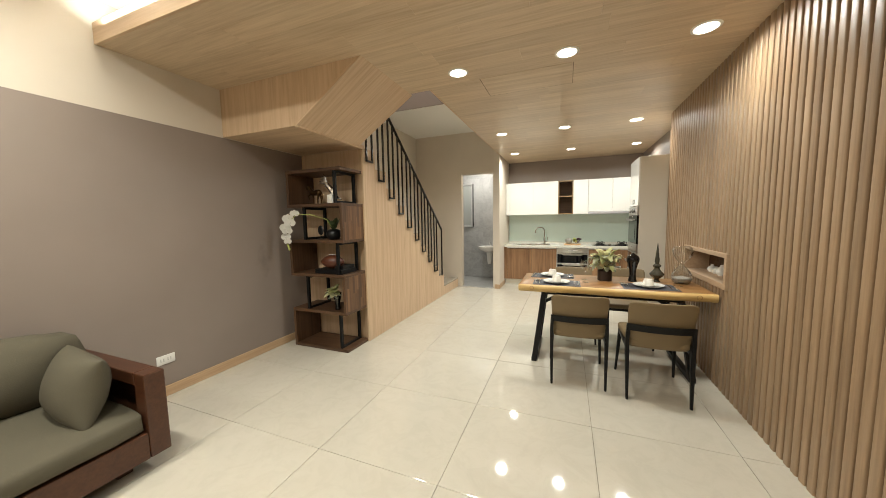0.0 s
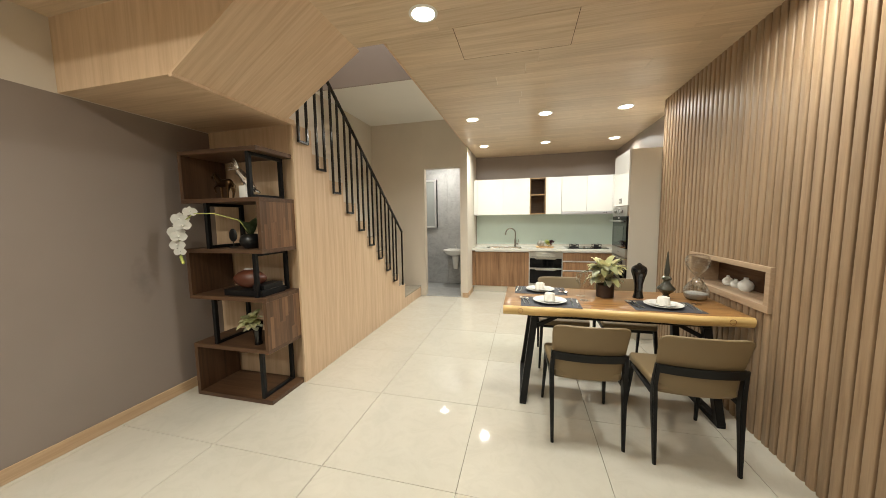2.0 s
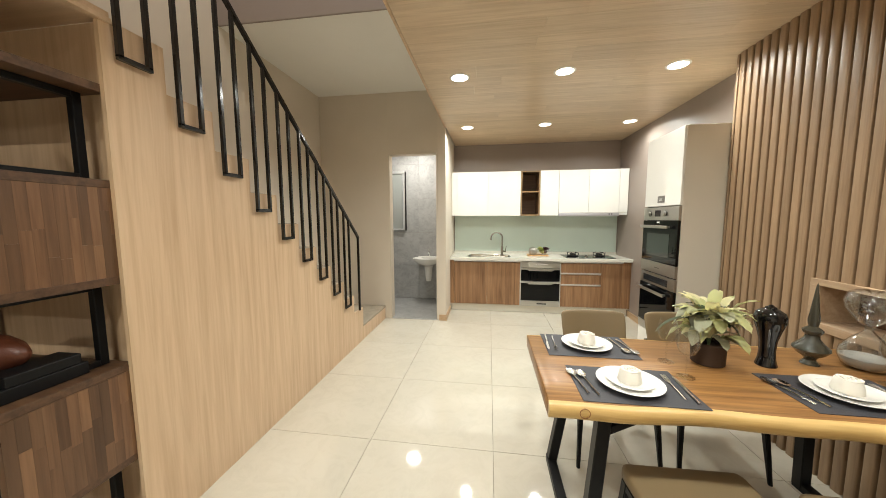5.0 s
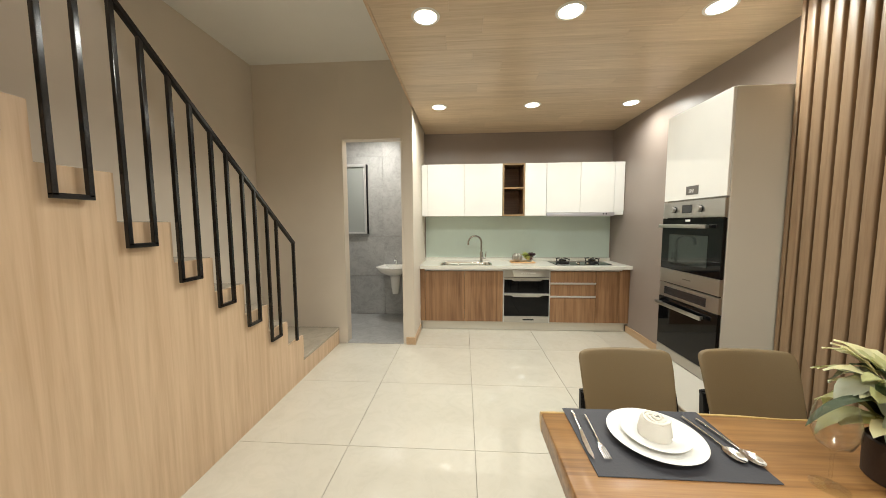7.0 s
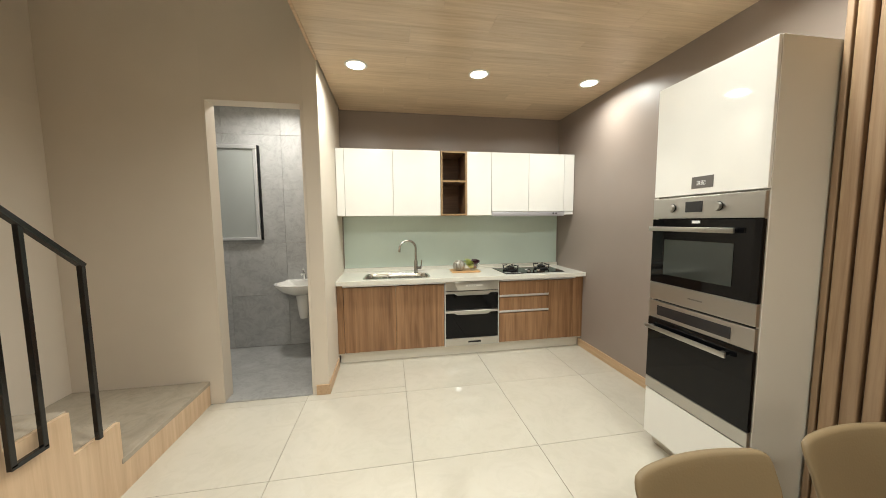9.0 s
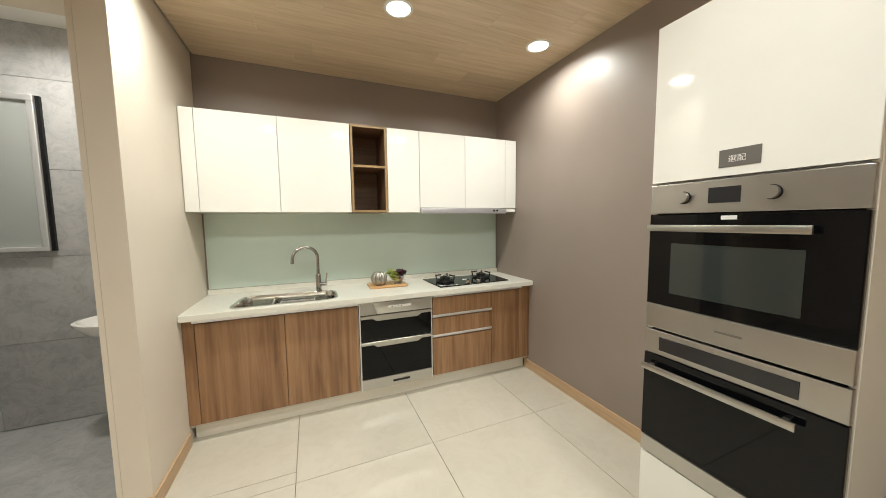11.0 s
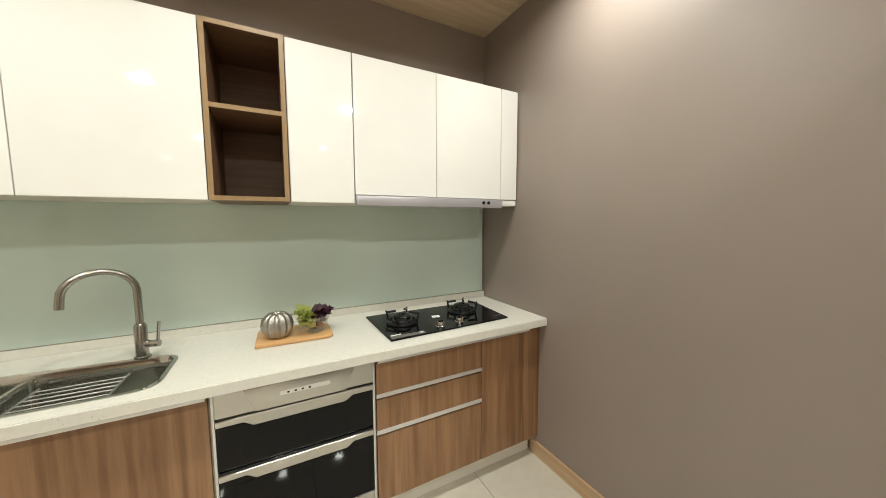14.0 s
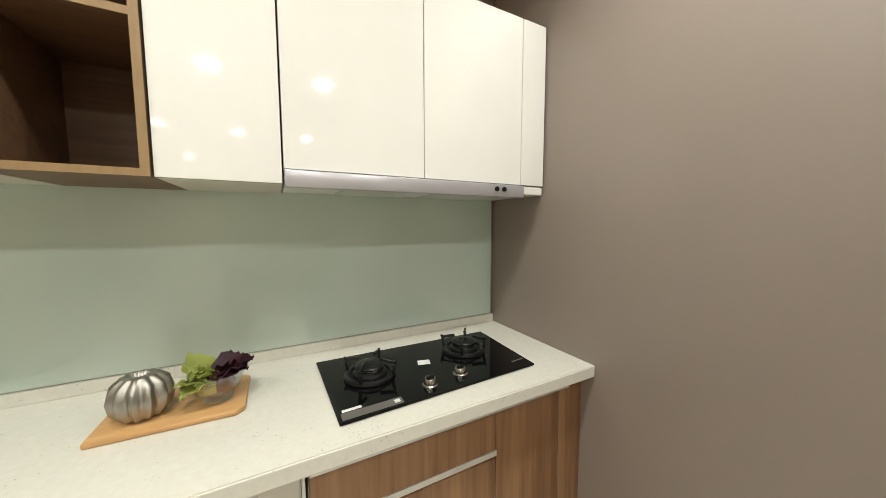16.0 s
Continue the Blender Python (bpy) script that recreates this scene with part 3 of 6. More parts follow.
# ---- bathroom ----
BX0, BX1, BYE, BZ = -2.95, -1.30, 7.5, 2.75
structure("bathroom_floor", box(BX0, BX1, YD + 0.0, BYE, -0.011, -0.004), M_BATHFLOOR, "grey stone bathroom floor")
structure("bathroom_threshold", box(DX0 + 0.022, DX1 - 0.022, YD - 0.006, YD + 0.12, -0.004, 0.012, 0.003), M_BATHFLOOR, "grey marble door sill")
structure("bathroom_wall_back", box(BX0, BX1, BYE, BYE + 0.1, 0, BZ), M_GROUT, "grey tiled bathroom wall")
structure("bathroom_wall_left", box(BX0 - 0.09, BX0, YD + 0.12, BYE, 0, BZ), M_BATHTILE, "grey tiled bathroom side wall")
structure("bathroom_wall_right", box(BX1, BX1 + 0.004, YD + 0.12, BYE, 0, BZ), M_BATHTILE, "grey tiled bathroom side wall by the basin")
structure("bathroom_wall_near", box(BX0, DX0 - 0.013, YD + 0.121, YD + 0.135, 0, BZ), M_BATHTILE, "grey tiled wall beside the door")
structure("bathroom_ceiling", box(BX0, BX1, YD + 0.12, BYE, BZ, BZ + 0.05), M_WHITE, "white bathroom ceiling")
lamp_disc("bathroom_beam", -1.9, 6.95, BZ - 0.03, 0.2, 17.0, (1.0, 0.97, 0.9), 160)

# ---- ceiling lights and panels ----
can = thing("downlight", (0, 0, CEIL), "round recessed white downlight, switched on", "downlight", "ceiling downlights")
part("ring", lathe([(0.068, -0.001), (0.07, -0.006), (0.082, -0.006), (0.088, -0.002), (0.088, 0.0)], (0, 0, CEIL), 32), M_PLASTIC, can)
part("diffuser", lathe([(0, -0.004), (0.068, -0.004), (0.068, 0.0)], (0, 0, CEIL), 32), M_LAMP, can, "glowing warm white diffuser")
for n, (lx, ly) in enumerate(DOWNLIGHTS):
    if n == 0:
        can.matrix_basis = pose(lx, ly, CEIL)
    else:
        copy_thing(can, pose(lx, ly, CEIL))
hatch = thing("access_panel", (-0.345, 3.06, CEIL), "flush oak laminate ceiling access panel", "access panel")
HA, HB, HC, HD = -0.725, 0.045, 2.85, 3.27
part("panel", box(HA, HB, HC, HD, CEIL - 0.003, CEIL - 0.0005, 0.001, 1), M_CEIL, hatch, "", 0)
gap = box(HA - 0.006, HB + 0.006, HD + 0.001, HD + 0.006, CEIL - 0.0015, CEIL - 0.0002)
gap = box(HA - 0.006, HA - 0.002, HC, HD + 0.001, CEIL - 0.0015, CEIL - 0.0002, bm=gap)
gap = box(HB + 0.002, HB + 0.006, HC, HD + 0.001, CEIL - 0.0015, CEIL - 0.0002, bm=gap)
part("shadow_gap", gap, M_GAPSHADE, hatch, "dark joint round the panel", 0)

outlet = thing("wall_outlet", (XL, 1.47, 0.31), "white plastic double wall socket plate", "outlet")
part("plate", box(XL + 0.0, XL + 0.008, 1.40, 1.53, 0.27, 0.345, 0.003), M_PLASTIC, outlet)
for yy in (1.425, 1.475):
    b = box(XL + 0.0082, XL + 0.0095, yy, yy + 0.005, 0.295, 0.32)
    part("socket_slot", box(XL + 0.0082, XL + 0.0095, yy + 0.02, yy + 0.025, 0.295, 0.32, bm=b), M_SOCKET, outlet, "", 0)

# ---- kitchen ----
FY, TOE, TOP = 6.80, 6.865, 0.857


def base_front(name, x0, x1, z0, z1, parent, mat=None, label=""):
    return part(name, box(x0 + 0.0015, x1 - 0.0015, FY, FY + 0.019, z0, z1, 0.0015, 1), mat or M_CAB, parent, label, 0)


def channel(x0, x1, z, parent, proud=0.004, drop=0.018):
    """Aluminium pull profile: a lip over a hollow."""
    prof = [(FY - proud, z), (FY + 0.018, z), (FY + 0.018, z - 0.028), (FY + 0.013, z - 0.028), (FY + 0.008, z - drop), (FY - proud, z - drop)]
    return part("pull_channel", prism(prof, x0, x1, "x"), M_ALU, parent, "brushed aluminium pull channel", 0)


sink_unit = thing("sink_base_cabinet", (-0.69, FY, 0), "walnut veneer double-door sink base cabinet", "cabinet", "kitchen base cabinets")
part("body", join(join(box(XC, XC + 0.018, FY + 0.02, YK, 0.10, 0.808), box(-0.178, -0.16, FY + 0.02, YK, 0.10, 0.808)), box(XC + 0.018, -0.178, FY + 0.02, YK, 0.10, 0.118)), M_CARCASS, sink_unit, "", 0)
base_front("filler_strip", XC, -1.17, 0.122, 0.808, sink_unit)
for x0, x1 in ((-1.17, -0.66), (-0.66, -0.165)):
    d = base_front("door", x0, x1, 0.122, 0.782, sink_unit)
channel(-1.17, -0.66, 0.815, sink_unit, 0.042, 0.015)
channel(-0.66, -0.165, 0.815, sink_unit, 0.042, 0.015)

drawer_unit = thing("drawer_base_cabinet", (0.72, FY, 0), "walnut veneer base cabinet with three drawers", "cabinet", "kitchen base cabinets")
part("body", box(0.435, 1.003, FY + 0.021, YK - 0.002, 0.10, 0.808), M_CARCASS, drawer_unit, "", 0)
for z0, z1 in ((0.122, 0.439), (0.465, 0.610), (0.636, 0.782)):
    base_front("drawer_front", 0.435, 1.0, z0, z1, drawer_unit)
for z in (0.815, 0.640, 0.469):
    channel(0.435, 1.0, z, drawer_unit, *((0.042, 0.015) if z > 0.8 else ()))

end_unit = thing("narrow_base_cabinet", (1.2, FY, 0), "walnut veneer narrow base cabinet by the wall", "cabinet", "kitchen base cabinets")
part("body", box(1.008, XR - 0.002, FY + 0.021, YK, 0.10, 0.808), M_CARCASS, end_unit, "", 0)
base_front("door", 1.0, 1.29, 0.122, 0.782, end_unit)
channel(1.0, 1.29, 0.815, end_unit, 0.042, 0.015)
base_front("filler_panel", 1.29, XR, 0.122, 0.815, end_unit)

kick = solo("toe_kick", box(XC + 0.013, XR - 0.015, TOE, TOE + 0.015, 0.0, 0.112, 0.001, 1), M_TOEKICK, (0, TOE, 0), "brushed aluminium plinth under the base cabinets", "plinth", smooth=0)

# worktop with a hole for the sink
SINK = [(-0.98, 6.815), (-0.31, 6.815), (-0.31, 7.12), (-0.95, 7.165)]
worktop = thing("worktop", (0, 7.0, TOP), "cream speckled quartz kitchen worktop", "worktop")


def ring_outline(scale):
    """The rounded outline of the sink, grown or shrunk about its middle."""
    cx, cy = -0.64, 6.985
    pts = []
    n = len(SINK)
    for i in range(n):
        a, b, c = Vector(SINK[i - 1]), Vector(SINK[i]), Vector(SINK[(i + 1) % n])
        e0, e1 = b + (a - b).normalized() * 0.075, b + (c - b).normalized() * 0.075
        for k in range(7):
            t = k / 6
            p = e0.lerp(b, t).lerp(b.lerp(e1, t), t)
            pts.append((cx + (p.x - cx) * (1 + (scale - 1) * 0.6), cy + (p.y - cy) * scale))
    return pts


def holed_slab():
    b = bmesh.new()
    loops = [[(XC + 0.002, 6.75), (XR - 0.002, 6.75), (XR - 0.002, YK - 0.002), (XC + 0.002, YK - 0.002)], ring_outline(1.0)]
    edges = []
    for loop in loops:
        vs = [b.verts.new((x, y, TOP)) for x, y in loop]
        edges += [b.edges.new((vs[k], vs[(k + 1) % len(vs)])) for k in range(len(vs))]
    bmesh.ops.triangle_fill(b, use_beauty=True, edges=edges)
    got = bmesh.ops.extrude_face_region(b, geom=b.faces[:])
    for v in got["geom"]:
        if isinstance(v, bmesh.types.BMVert):
            v.co.z -= 0.04
    return b


wt = holed_slab()
part("slab", wt, M_QUARTZ, worktop, "", 0)
part("upstand", box(XC + 0.003, XR - 0.003, YK - 0.02, YK - 0.003, TOP, TOP + 0.04, 0.002), M_QUARTZ, worktop, "", 0)
part("front_nosing", box(XC + 0.003, XR - 0.003, 6.744, 6.75, TOP - 0.041, TOP - 0.001, 0.002), M_QUARTZ, worktop, "", 0)

splash = solo("glass_splashback", box(XC + 0.012, XR - 0.012, YK - 0.009, YK - 0.002, TOP + 0.042, 1.52, 0.001, 1), M_SPLASH, (0, YK, TOP + 0.04), "pale mint back-painted glass splashback", "splashback", smooth=0)

# sink: an outline drawn inwards in rings
sink = thing("sink", (-0.65, 6.98, TOP), "stainless steel sink with a drainer grid", "sink")


def sink_shell():
    b = bmesh.new()
    rings = []
    for sc, z in ((1.07, TOP + 0.0005), (1.07, TOP + 0.003), (1.0, TOP + 0.004), (0.97, TOP - 0.004), (0.95, TOP - 0.04), (0.92, TOP - 0.16), (0.84, TOP - 0.175), (0.3, TOP - 0.18)):
        rings.append([b.verts.new((x, y, z)) for x, y in ring_outline(sc)])
    for p, q in zip(rings, rings[1:]):
        for i in range(len(p)):
            j = (i + 1) % len(p)
            b.faces.new((p[i], p[j], q[j], q[i]))
    b.faces.new(rings[-1])
    return b


part("bowl", sink_shell(), M_SINK, sink, "polished steel bowl", 50)
part("divider", box(-0.745, -0.73, 6.835, 7.125, TOP - 0.165, TOP - 0.012, 0.005), M_SINK, sink)
for i in range(7):
    yy = 6.875 + i * 0.035
    part("drainer_bar", tube([(-0.70, yy, TOP - 0.045), (-0.46, yy, TOP - 0.045)], 0.0026, 6), M_WIRE, sink)
for xx in (-0.70, -0.46):
    part("drainer_rail", tube([(xx, 6.85, TOP - 0.045), (xx, 7.11, TOP - 0.045)], 0.004, 6), M_WIRE, sink)
part("drain", lathe([(0, 0.006), (0.03, 0.006), (0.034, 0.0)], (-0.88, 6.98, TOP - 0.178), 20), M_CHROME, sink)

tap = thing("kitchen_tap", (-0.425, 7.14, TOP), "brushed steel gooseneck kitchen mixer tap", "tap")
part("tap_base", lathe([(0, 0), (0.027, 0), (0.027, 0.006), (0.021, 0.01), (0.021, 0.13), (0.017, 0.14), (0, 0.14)], (-0.425, 7.14, TOP + 0.004), 20), M_TAP, tap)
arc = [(-0.425, 7.14, TOP + 0.13), (-0.425, 7.14, TOP + 0.28)]
for i in range(13):
    a = math.pi * i / 12
    arc.append((-0.425 - 0.09 * (1 - math.cos(a)), 7.14 - 0.04 * (1 - math.cos(a)), TOP + 0.28 + 0.085 * math.sin(a)))
arc.append((-0.608, 7.059, TOP + 0.245))
part("spout", tube(arc, 0.0125, 12), M_TAP, tap)
part("handle", tube([(-0.425, 7.14, TOP + 0.06), (-0.365, 7.12, TOP + 0.06)], 0.014, 12, tube([(-0.37, 7.12, TOP + 0.06), (-0.36, 7.115, TOP + 0.15)], 0.006, 8)), M_TAP, tap)

# dish dryer between the base cabinets
dryer = thing("dish_dryer", (0.135, FY, 0), "built-in steel dish dryer with black glass drawers", "dish dryer")
DX = (-0.158, 0.428)
part("body", box(DX[0], DX[1], FY + 0.012, YK - 0.05, 0.115, 0.807), M_STEELX, dryer, "", 0)
part("side_trim", box(DX[0], DX[0] + 0.009, FY - 0.004, FY + 0.011, 0.115, 0.810, 0.001, 1), M_ALU, dryer, "", 0)
part("side_trim", box(DX[1] - 0.009, DX[1], FY - 0.004, FY + 0.011, 0.115, 0.810, 0.001, 1), M_ALU, dryer, "", 0)
part("control_panel", box(DX[0] + 0.01, DX[1] - 0.01, FY - 0.012, FY + 0.011, 0.707, 0.809, 0.004), M_STEELX, dryer, "silver control panel", 0)
pod = prism([(-0.06, 0.804), (0.34, 0.804), (0.30, 0.712), (-0.02, 0.712)], FY - 0.03, FY - 0.0125, "y", 0.006)
pod = part("control_pod", pod, M_STEELX, dryer, "raised silver control pod")
part("button_strip", box(0.06, 0.24, FY - 0.0325, FY - 0.0302, 0.755, 0.772, 0.001, 1), M_PLASTIC, pod, "", 0)
for i in range(4):
    part("button", box(0.085 + i * 0.025, 0.093 + i * 0.025, FY - 0.0345, FY - 0.0326, 0.760, 0.766), M_DARKSCREEN, pod, "", 0)


def grip(z):
    """Full width pull with a dropped middle."""
    xs = [DX[0] + 0.01, -0.06, -0.03, 0.30, 0.33, DX[1] - 0.01]
    lo = [0.0, 0.0, -0.02, -0.02, 0.0, 0.0]
    out = [(x, z + d) for x, d in zip(xs, lo)] + [(x, z + 0.024) for x in reversed(xs)]
    return prism(out, FY - 0.022, FY + 0.004, "y", 0.003, 1)


up = part("upper_drawer", box(DX[0] + 0.01, DX[1] - 0.01, FY - 0.003, FY + 0.011, 0.504, 0.707, 0.002), M_BLACKGLASS, dryer, "black glass drawer front", 0)
part("grip", grip(0.679), M_STEELX, up, "silver pull")
lowd = part("lower_drawer", box(DX[0] + 0.01, DX[1] - 0.01, FY - 0.003, FY + 0.011, 0.20, 0.499, 0.002), M_BLACKGLASS, dryer, "black glass drawer front", 0)
part("grip", grip(0.473), M_STEELX, lowd, "silver pull")
part("bottom_panel", box(DX[0] + 0.01, DX[1] - 0.01, FY - 0.004, FY + 0.011, 0.115, 0.197, 0.002), M_STEELX, dryer, "", 0)
part("vent_badge", box(0.09, 0.23, FY - 0.0065, FY - 0.0042, 0.145, 0.163, 0.001, 1), M_DARKSCREEN, dryer, "", 0)

# wall cabinets
UY, UB, UT = 7.018, 1.493, 2.178


def wall_unit(name, x0, x1, doors, label, bottom=UB):
    u = thing(name, ((x0 + x1) / 2, UY, bottom), label, "wall cabinet", "kitchen wall cabinets")
    part("body", box(x0 + 0.001, x1 - 0.001, UY + 0.02, YK - 0.002, bottom, UT), M_CARCASS, u, "", 0)
    for a, b in doors:
        part("door", box(a + 0.0015, b - 0.0015, UY, UY + 0.018, bottom + (0.0 if bottom == UB else 0.002), UT, 0.002), M_WHITEGLOSS, u, "glossy white door", 0)
    return u


wall_unit("wall_cabinet", XC + 0.002, -0.156, [(XC + 0.003, -1.15), (-1.15, -0.66), (-0.66, -0.156)], "glossy white two-door wall cabinet with a filler strip")
wall_unit("wall_cabinet", 0.137, 0.414, [(0.137, 0.414)], "glossy white single-door wall cabinet")
wall_unit("wall_cabinet", 0.416, XR - 0.004, [(0.416, 0.85), (0.85, 1.28), (1.28, XR - 0.006)], "glossy white wall cabinet over the range hood", 1.533)
openbox = thing("open_wall_box", (-0.017, UY, UB), "open walnut wall box with one shelf", "wall shelf", "kitchen wall cabinets")
for nm, x0, x1, z0, z1 in (("side", -0.153, -0.135, UB, UT), ("side", 0.116, 0.134, UB, UT), ("top_board", -0.135, 0.116, UT - 0.018, UT), ("bottom_board", -0.135, 0.116, UB, UB + 0.018), ("shelf", -0.135, 0.116, 1.85, 1.868)):
    part(nm, box(x0, x1, UY - 0.004, YK - 0.012, z0, z1, 0.001, 1), M_CABOPEN, openbox, "", 0)
for nm, x0, x1, z0, z1 in (("edge_strip", -0.153, -0.135, UB, UT), ("edge_strip", 0.116, 0.134, UB, UT), ("edge_strip", -0.135, 0.116, UT - 0.018, UT), ("edge_strip", -0.135, 0.116, UB, UB + 0.018), ("edge_strip", -0.135, 0.116, 1.85, 1.868)):
    part(nm, box(x0, x1, UY - 0.007, UY - 0.0042, z0, z1), M_CABEDGE, openbox, "paler edge band", 0)
part("back_board", box(-0.153, 0.134, YK - 0.011, YK - 0.003, UB, UT), M_CABOPEN, openbox, "", 0)

hood = thing("range_hood", (0.85, UY, 1.49), "slim silver and white under-cabinet range hood", "range hood")
part("body", box(0.42, XR - 0.008, UY + 0.004, YK - 0.012, 1.498, 1.531, 0.003), M_PLASTIC, hood, "", 0)
fp = part("front_panel", box(0.418, 1.279, UY - 0.024, UY + 0.003, 1.482, 1.53, 0.004), M_HOOD, hood, "silver front strip")
part("control_plate", box(1.09, 1.272, UY - 0.0205, UY - 0.0182, 1.496, 1.526, 0.001, 1), M_PLASTIC, fp, "", 0)
for xx in (1.14, 1.175):
    b = tube([(xx, UY - 0.0206, 1.511), (xx, UY - 0.03, 1.511)], 0.009, 16)
    part("knob", b, M_BLACK, fp, "black knob")
part("trim_line", box(0.42, 1.27, UY - 0.0195, UY - 0.0182, 1.5265, 1.529), M_ALU, fp, "", 0)
for xx in (0.60, 0.95):
    part("filter_grille", box(xx, xx + 0.28, UY + 0.05, UY + 0.30, 1.491, 1.4975, 0.002), M_ALU, hood, "", 0)
for xx in (0.80, 1.10):
    part("fan_guard", lathe([(0, 0), (0.05, 0), (0.06, 0.004)], (xx, UY + 0.14, 1.486), 20), M_ALU, hood)

# gas hob
hob = thing("gas_hob", (0.86, 7.03, TOP), "black glass two-burner gas hob", "gas hob")
part("glass_top", prism([(0.515, 6.825), (1.215, 6.853), (1.24, 7.235), (0.505, 7.245)], TOP + 0.0005, TOP + 0.008, "z", 0.002, 1), M_BLACKGLASS, hob, "", 0)
for cx, cy in ((0.655, 7.05), (1.05, 7.085)):
    z0 = TOP + 0.0082
    bn = part("burner", lathe([(0, 0.020), (0.05, 0.020), (0.056, 0.016), (0.058, 0.006), (0.076, 0.004), (0.08, 0.0)], (cx, cy, z0), 32), M_IRON, hob, "cast iron burner")
    part("flame_ring", lathe([(0.0, 0.020), (0.044, 0.020), (0.046, 0.024), (0.046, 0.033), (0.042, 0.036), (0, 0.036)], (cx, cy, z0), 32), M_TAP, bn, "steel flame ring")
    part("burner_cap", lathe([(0, 0.045), (0.034, 0.045), (0.046, 0.042), (0.049, 0.038), (0.046, 0.036), (0, 0.036)], (cx, cy, z0), 32), M_IRON, bn, "flat black burner cap")
    part("inner_cap", lathe([(0, 0.052), (0.014, 0.052), (0.018, 0.049), (0.018, 0.0455), (0, 0.0455)], (cx, cy, z0), 20), M_IRON, bn)
    part("grate_ring", lathe([(0.070, 0.0), (0.084, 0.0), (0.086, 0.004), (0.084, 0.012), (0.078, 0.015), (0.070, 0.012), (0.070, 0.0)], (cx, cy, z0 + 0.0003), 36), M_IRON, bn)
    for q in range(4):
        a = math.pi / 4 + q * math.pi / 2 + 0.15
        c, s2 = math.cos(a), math.sin(a)
        p = [(cx + r * c, cy + r * s2, z0 + h) for r, h in ((0.080, 0.010), (0.087, 0.046), (0.091, 0.060))]
        arm = bar(p[0], p[1], 0.010, 0.012, None, 0.002)
        arm = bar(p[1], p[2], 0.008, 0.010, arm, 0.002)
        part("grate_arm", bar((cx + 0.089 * c, cy + 0.089 * s2, z0 + 0.05), (cx + 0.036 * c, cy + 0.036 * s2, z0 + 0.06), 0.008, 0.012, arm, 0.002), M_IRON, bn)
for cx, cy in ((0.81, 6.90), (0.935, 6.92)):
    kn = part("knob", lathe([(0, 0.022), (0.017, 0.022), (0.02, 0.018), (0.021, 0.004), (0.026, 0.0)], (cx, cy, TOP + 0.0082), 24), M_TAP, hob, "satin steel knob")
    part("knob_grip", bar((cx - 0.014, cy, TOP + 0.033), (cx + 0.014, cy, TOP + 0.033), 0.006, 0.009), M_BLACK, kn)
part("paper_tag", prism([(0.83, 7.04), (0.875, 7.03), (0.885, 7.065), (0.84, 7.075)], TOP + 0.009, TOP + 0.0098, "z"), M_LETTER, hob, "white paper tag", 0)
part("label_sticker", prism([(0.525, 6.835), (0.70, 6.842), (0.70, 6.875), (0.525, 6.868)], TOP + 0.0083, TOP + 0.0088, "z"), M_SIGN, hob, "grey rating label", 0)
part("label_bar", prism([(0.53, 6.872), (0.585, 6.875), (0.585, 6.887), (0.53, 6.884)], TOP + 0.0083, TOP + 0.0089, "z"), M_LETTER, hob, "white label", 0)
part("label_bar", prism([(0.675, 6.85), (0.692, 6.851), (0.692, 6.867), (0.675, 6.866)], TOP + 0.0089, TOP + 0.0093, "z"), M_LETTER, hob, "", 0)
part("brand_bar", prism([(1.15, 6.90), (1.205, 6.905), (1.205, 6.911), (1.15, 6.906)], TOP + 0.0083, TOP + 0.0086, "z"), M_SIGN, hob, "", 0)

# chopping board and what lies on it
board = solo("chopping_board", prism([(-0.03, 7.02), (0.275, 7.01), (0.295, 7.03), (0.297, 7.23), (0.28, 7.245), (-0.005, 7.245), (-0.025, 7.23)], TOP + 0.0005, TOP + 0.016, "z", 0.004), M_BOARD, (0.12, 7.12, TOP), "light bamboo chopping board on the worktop", "chopping board")


def ribbed(cx, cy, z0):
    b = bmesh.new()
    prof = [(0.018, 0.0), (0.046, 0.006), (0.065, 0.032), (0.07, 0.06), (0.062, 0.092), (0.04, 0.112), (0.02, 0.114), (0.0125, 0.102), (0.0, 0.096)]
    n = 60
    rings = []
    for r, h in prof:
        rings.append([b.verts.new((cx + r * (1 - 0.22 * (1 - abs(math.cos(i * math.pi * 12 / n)))) * math.cos(2 * math.pi * i / n), cy + r * (1 - 0.22 * (1 - abs(math.cos(i * math.pi * 12 / n)))) * math.sin(2 * math.pi * i / n), z0 + h)) for i in range(n)] if r > 0 else [b.verts.new((cx, cy, z0 + h))])
    for p, q in zip(rings, rings[1:]):
        for i in range(n):
            j = (i + 1) % n
            b.faces.new((p[i], p[j], q[j], q[i]) if len(q) > 1 else (p[i], p[j], q[0]))
    b.faces.new(rings[0][::-1])
    return b


solo("ribbed_jar", ribbed(0.06, 7.10, TOP + 0.0165), M_PEWTER, (0.06, 7.10, TOP + 0.0165), "ribbed pewter-coloured pumpkin jar on the board", "jar")
salad = thing("salad_bowl", (0.225, 7.10, TOP + 0.0165), "clear glass bowl of green and purple salad", "bowl")
part("bowl", lathe([(0, 0.0), (0.034, 0.0), (0.036, 0.006), (0.03, 0.014), (0.055, 0.04), (0.07, 0.085), (0.067, 0.085), (0.052, 0.042), (0.026, 0.018), (0, 0.016)], (0.225, 7.10, TOP + 0.0165), 28), M_BLOWN, salad)


